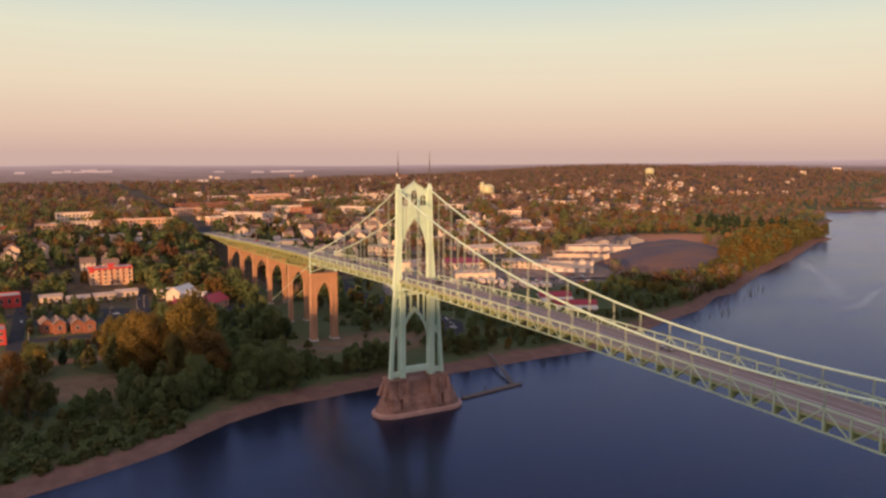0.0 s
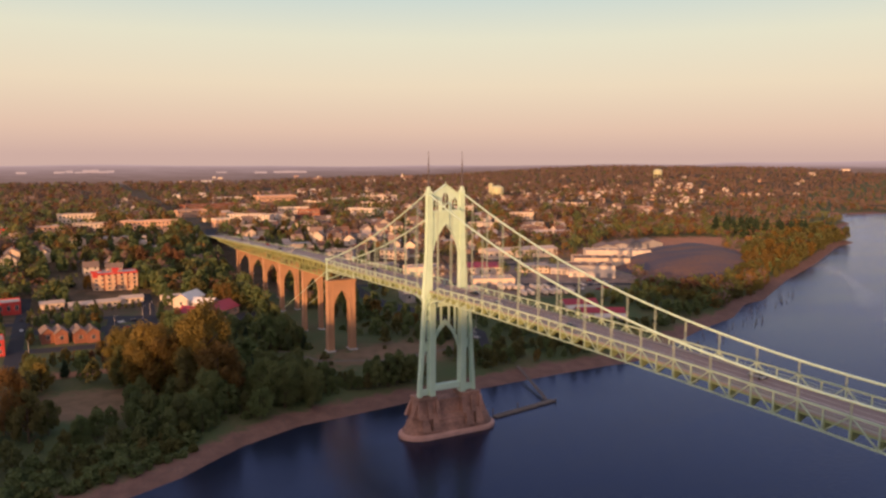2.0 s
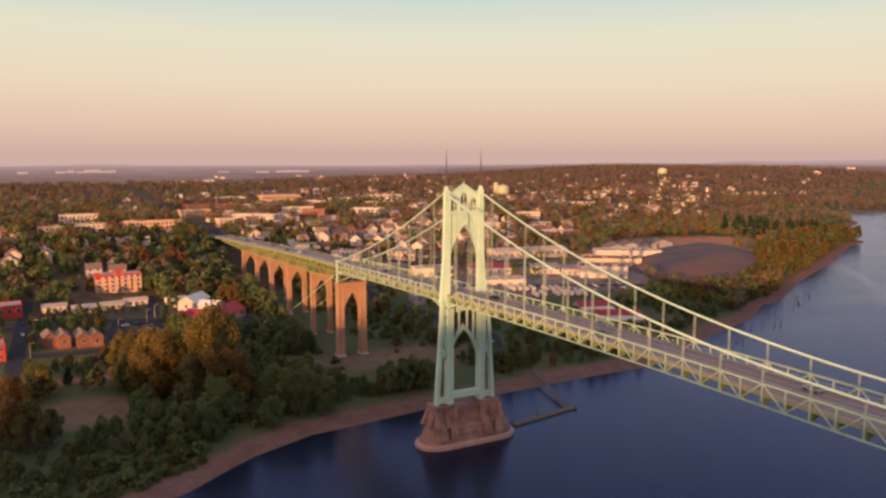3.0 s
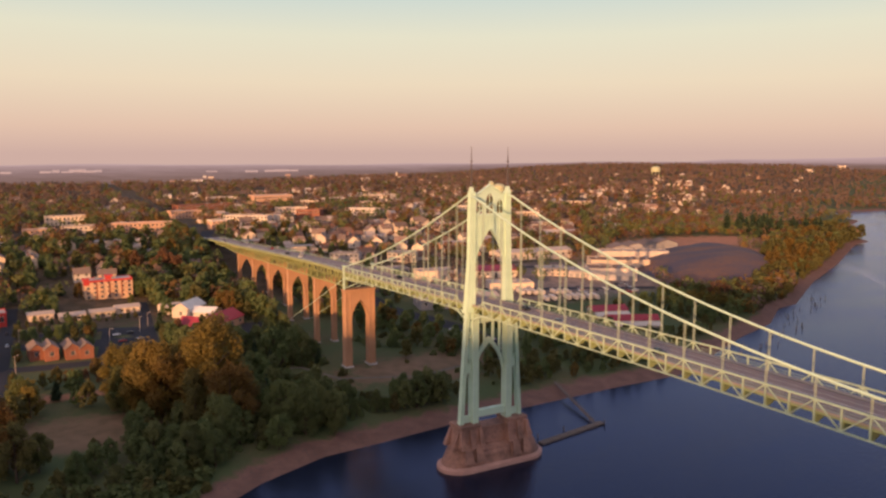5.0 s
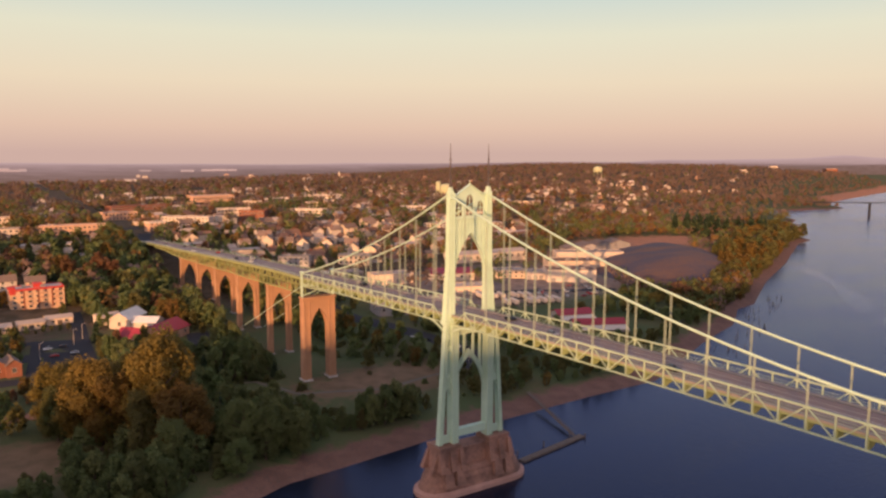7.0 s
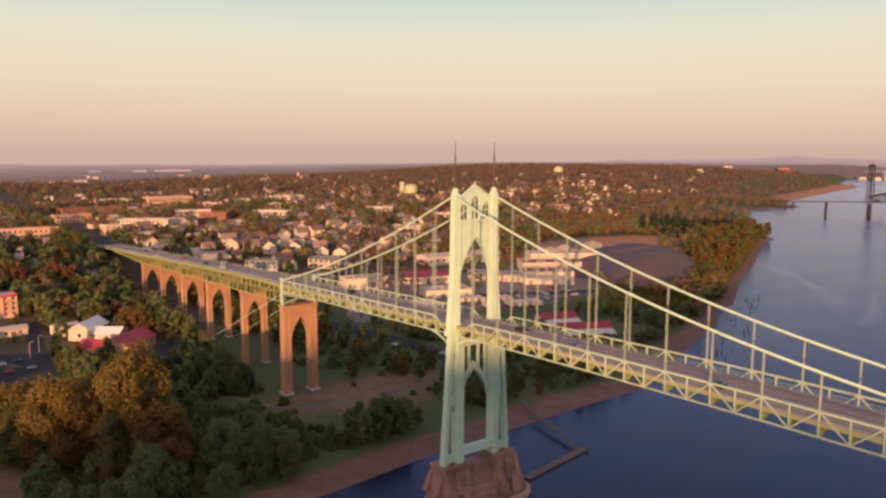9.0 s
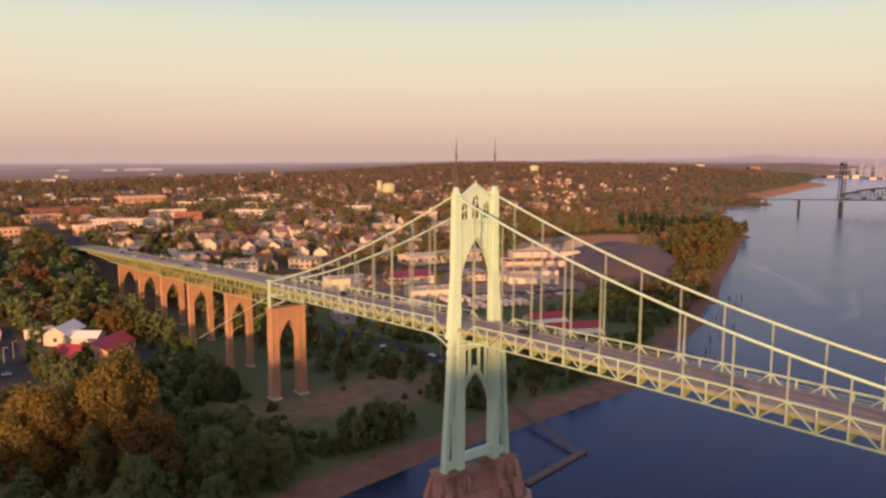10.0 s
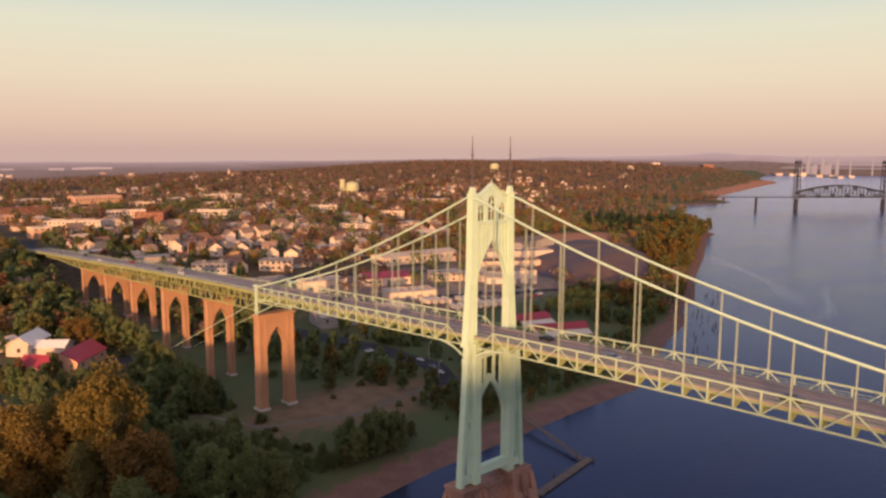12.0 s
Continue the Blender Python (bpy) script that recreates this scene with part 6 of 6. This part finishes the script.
def water_slick(pts, w):
    """A thin slick drifting on the river in a long curve, fading towards its edges; its sky sheen is painted as pale
    colour.
    """
    m = bpy.data.materials.new("pale_river_film")
    m.use_nodes = True
    nt = m.node_tree
    p = nt.nodes["Principled BSDF"]
    p.inputs["Base Color"].default_value, p.inputs["Roughness"].default_value = (0.90, 0.85, 0.88, 1), 0.35
    at, no, mul, clear, mix = [nt.nodes.new(k) for k in ("ShaderNodeAttribute", "ShaderNodeTexNoise", "ShaderNodeMath", "ShaderNodeBsdfTransparent", "ShaderNodeMixShader")]
    at.attribute_name, mul.operation = "film", "MULTIPLY"
    no.inputs["Scale"].default_value = 0.06
    nt.links.new(at.outputs["Fac"], mul.inputs[0])
    nt.links.new(no.outputs["Fac"], mul.inputs[1])
    nt.links.new(mul.outputs[0], mix.inputs["Fac"])
    nt.links.new(clear.outputs[0], mix.inputs[1])
    nt.links.new(p.outputs[0], mix.inputs[2])
    nt.links.new(mix.outputs[0], nt.nodes["Material Output"].inputs["Surface"])
    v, k = [], []
    n = 48
    for i in range(n + 1):
        s = i / n
        x, y = (lerp(s, [j / (len(pts) - 1) for j in range(len(pts))], [q[a] for q in pts]) for a in (0, 1))
        for j in range(5):
            u = (j - 2) / 2
            k_w = w * (0.8 + 0.3 * math.sin(9 * s))
            v.append((x + 0.8 * u * k_w, y - 0.6 * u * k_w + 3 * math.sin(5 * s), 0.03))
            k.append(0.36 * (1 - u * u) * math.sin(math.pi * s) ** 0.5)
    f = [(5 * i + j + 5, 5 * i + j + 6, 5 * i + j + 1, 5 * i + j) for i in range(n) for j in range(4)]
    me = fast_mesh("water_slick", v, f, m)
    me.attributes.new("film", "FLOAT", "POINT").data.foreach_set("value", np.array(k, np.float32))
    solid("water_slick", me, None, "curved slick drifting on the river, its pale sheen painted", "water", kind="stuff")


water_slick([(640, 280), (606, 246), (582, 213), (546, 174), (501, 133), (453, 97), (420, 72)], 17)
water_slick([(540, 100), (500, 85), (440, 62), (380, 48)], 10)


def lift_bridge():
    m = mat("dark_blue_grey_truss_steel", (0.026, 0.028, 0.040), (0.018, 0.02, 0.03), 0.8, scale=0.2)
    ob = thing("lift_bridge", "dark steel railway lift bridge with two tall towers", "bridge")
    a, b = Vector((1403, 488, 0)), Vector((1547, 371, 0))
    d = (b - a).normalized()
    side = Vector((-d.y, d.x, 0)) * 5
    for p in (a, b):
        part("pier", Shape().tube([p + Vector((0, 0, -8)), p + Vector((0, 0, 22))], 4.6, 12, 4.2), m, ob)
        tw = Shape()
        for s in (-1, 1):
            for e in (-5, 5):
                tw.beam(p + side * s + d * e + Vector((0, 0, 22)), p + side * s + d * e * 0.5 + Vector((0, 0, 96)), 1.3, 1.3)
            for z in range(24, 96, 10):
                tw.beam(p + side * s - d * 4.5 + Vector((0, 0, z)), p + side * s + d * 4.5 + Vector((0, 0, z + 10)), 0.5, 0.5)
                tw.beam(p + side * s + d * 4.5 + Vector((0, 0, z)), p + side * s - d * 4.5 + Vector((0, 0, z + 10)), 0.5, 0.5)
        tw.beam(p - side * 1.3 + Vector((0, 0, 97)), p + side * 1.3 + Vector((0, 0, 97)), 8, 4)
        part("tower", tw, m, ob)
    L = (b - a).length
    for s in (-1, 1):
        n = 12
        pts = [a + d * (L * i / n) + side * s for i in range(n + 1)]
        tops = [p + Vector((0, 0, 36 + 14 * math.sin(math.pi * i / n))) for i, p in enumerate(pts)]
        low = [p + Vector((0, 0, 26)) for p in pts]
        for i in range(n):
            part("lower_chord", Shape().beam(low[i], low[i + 1], 1.6, 2.2), m, ob)
            part("upper_chord", Shape().beam(tops[i], tops[i + 1], 1.6, 2.2), m, ob)
            part("post", Shape().beam(low[i], tops[i], 1.3, 1.3), m, ob)
            part("diagonal", Shape().beam(*((low[i], tops[i + 1]) if i % 2 else (tops[i], low[i + 1])), 1.2, 1.2), m, ob)
    c = a - d * 190
    e = b + d * 420
    part("track_deck", Shape().beam(c + Vector((0, 0, 26)), e + Vector((0, 0, 26)), 9, 1.4), m, ob)
    for p in (a - d * 84, b + d * 90, b + d * 180, b + d * 270, b + d * 360):
        part("pier", Shape().tube([p + Vector((0, 0, -8)), p + Vector((0, 0, 25))], 2.6, 10, 2.4), m, ob)


lift_bridge()


def car(x, y, z, turn, paint, label, pitch=0.0, van=False):
    ob = thing("van" if van else "car", label, "van" if van else "car", pose(x, y, z, pitch, 0, turn))
    h = 2.3 if van else 1.0
    body = Shape().frustum((-0.9, 0.9, -2.2, 2.2), 0.3, (-0.9, 0.9, -2.25, 2.25), 0.75)
    body.frustum((-0.9, 0.9, -2.25, 2.25), 0.75, (-0.82, 0.82, -2.15, 2.1), 1.0)
    if van:
        body.frustum((-0.85, 0.85, -2.15, 1.5), 1.0, (-0.8, 0.8, -2.1, 1.2), h)
    part("body", body, paint, ob)
    if not van:
        cab = Shape().frustum((-0.78, 0.78, -1.7, 1.0), 1.0, (-0.62, 0.62, -1.2, 0.45), 1.42)
        part("cabin_glass", cab, M_GLASS, ob)
        part("roof", Shape().box(-0.62, 0.62, -1.2, 0.45, 1.42, 1.48), paint, ob)
    else:
        part("windscreen", Shape().frustum((-0.8, 0.8, 1.3, 1.56), 1.1, (-0.72, 0.72, 1.15, 1.3), 1.9), M_GLASS, ob)
    for sx in (-0.82, 0.82):
        for sy in (-1.4, 1.4):
            part("wheel", Shape().tube([(sx - 0.1, sy, 0.33), (sx + 0.1, sy, 0.33)], 0.33, 10), M_RUBBER, ob)
    return ob


CAR = {"white": mat("white_car_paint", (0.75, 0.74, 0.72), None, 0.25, scale=0.5), "dark": mat("dark_grey_car_paint", (0.03, 0.03, 0.035), None, 0.25, scale=0.5),
       "silver": mat("silver_car_paint", (0.42, 0.42, 0.43), None, 0.25, metal=0.5, scale=0.5), "red": mat("red_car_paint", (0.35, 0.03, 0.025), None, 0.25, scale=0.5)}
for y, x, c, v in ((-92, -3.2, "dark", False), (-158, 3.2, "silver", False), (-46, -1.6, "silver", False), (-20, 3.2, "dark", False), (40, -3.2, "silver", False),
                   (86, 3.0, "dark", False), (222, -3, "white", False), (236, 2.4, "silver", True), (250, -3, "dark", False), (310, 3, "red", False), (352, -3, "white", False),
                   (402, 3, "dark", False), (440, -3, "silver", False)):
    slope = math.degrees(math.atan2(road_z(y + 2) - road_z(y - 2), 4))
    car(x, y, road_z(y) + 0.01, 180 if x < 0 else 0, CAR[c], f"{'dark grey' if c == 'dark' else c} {'van' if v else 'car'} on the bridge road", slope if x > 0 else -slope, v)
for i, (x, y, t, c) in enumerate(((86, 118, 20, "white"), (89, 127, 10, "silver"), (92, 140, 0, "white"), (80, 170, 70, "white"), (84, 160, 5, "dark"),
                                  (-112, 242, 85, "white"), (-104, 246, 80, "dark"), (-100, 230, 85, "silver"), (-110, 228, 80, "red"), (-169, 240, 2, "white"),
                                  (-170, 270, 0, "dark"), (-118, 40, 50, "white"))):
    car(x, y, float(land(x, y)) + 0.24, t, CAR[c], f"{'dark grey' if c == 'dark' else c} parked car on the asphalt" if i != 11 else "white parked car on the dark grass")


def trailer(x, y, turn, k):
    ob = thing("truck_trailer", "white box trailer parked in the works yard", "trailer", pose(x, y, float(land(x, y)) + 0.1, 0, 0, turn), "trailers in the yard")
    part("box", Shape().box(-1.3, 1.3, -6.5, 6.5, 1.2, 4.0), PAINTS["white"], ob)
    part("chassis", Shape().box(-0.6, 0.6, -6.3, 6.3, 0.85, 1.2), M_RUBBER, ob)
    for sx in (-1.0, 1.0):
        for sy in (3.6, 4.9):
            part("wheel", Shape().tube([(sx - 0.18, sy, 0.5), (sx + 0.18, sy, 0.5)], 0.5, 10), M_RUBBER, ob)
        part("landing_leg", Shape().box(sx * 0.7 - 0.08, sx * 0.7 + 0.08, -4.0, -3.8, 0, 0.9), M_RUBBER, ob)


ry = np.random.default_rng(19)
for i in range(18):
    x, y = 178 + (i % 9) * 5.4 + ry.uniform(-0.6, 0.6), (212 if i < 9 else 236) + (i % 9) * -1.6
    if ry.random() < 0.8:
        trailer(x, y, -17 + ry.uniform(-3, 3), i)
for i in range(26):
    x, y = ry.uniform(228, 285), ry.uniform(205, 245)
    car(x, y, float(land(x, y)) + 0.08, ry.choice([70, 160]), CAR[["white", "silver", "dark", "red"][int(ry.integers(4))]], "parked car in the works yard")


def park_shelter(x, y, turn):
    ob = thing("park_shelter", "long low dark park shelter on the grass", "shelter", pose(x, y, float(land(x, y)), 0, 0, turn))
    part("roof", gable_roof(9, 3.2, 2.4, 0.7, 0.3), M_TIMBER, ob)
    for px in (-4.2, 0, 4.2):
        for py in (-1.4, 1.4):
            part("post", Shape().box(px - 0.1, px + 0.1, py - 0.1, py + 0.1, -0.5, 2.4), M_TIMBER, ob)
    part("back_wall", Shape().box(-4.2, 4.2, 1.35, 1.45, -0.3, 2.3), M_TIMBER, ob)


park_shelter(-34, 150, -25)


def street_lamp(x, y, h=9.0):
    ob = thing("street_lamp", "tall pale steel street lamp beside the road", "street lamp", pose(x, y, float(land(x, y))), "street lamps")
    part("pole", Shape().tube([(0, 0, -0.5), (0, 0, h)], 0.12, 6, 0.08), PAINTS["white"], ob)
    part("arm", Shape().tube([(0, 0, h - 0.1), (1.4, 0, h + 0.25)], 0.06, 6), PAINTS["white"], ob)
    part("lamp_head", Shape().box(1.2, 2.0, -0.17, 0.17, h + 0.17, h + 0.33), PAINTS["white"], ob)


for x, y in ((-163, 140), (-164, 190), (-163, 240), (-117, 226), (-98, 250), (-92, 262), (80, 112), (98, 140)):
    street_lamp(x, y)
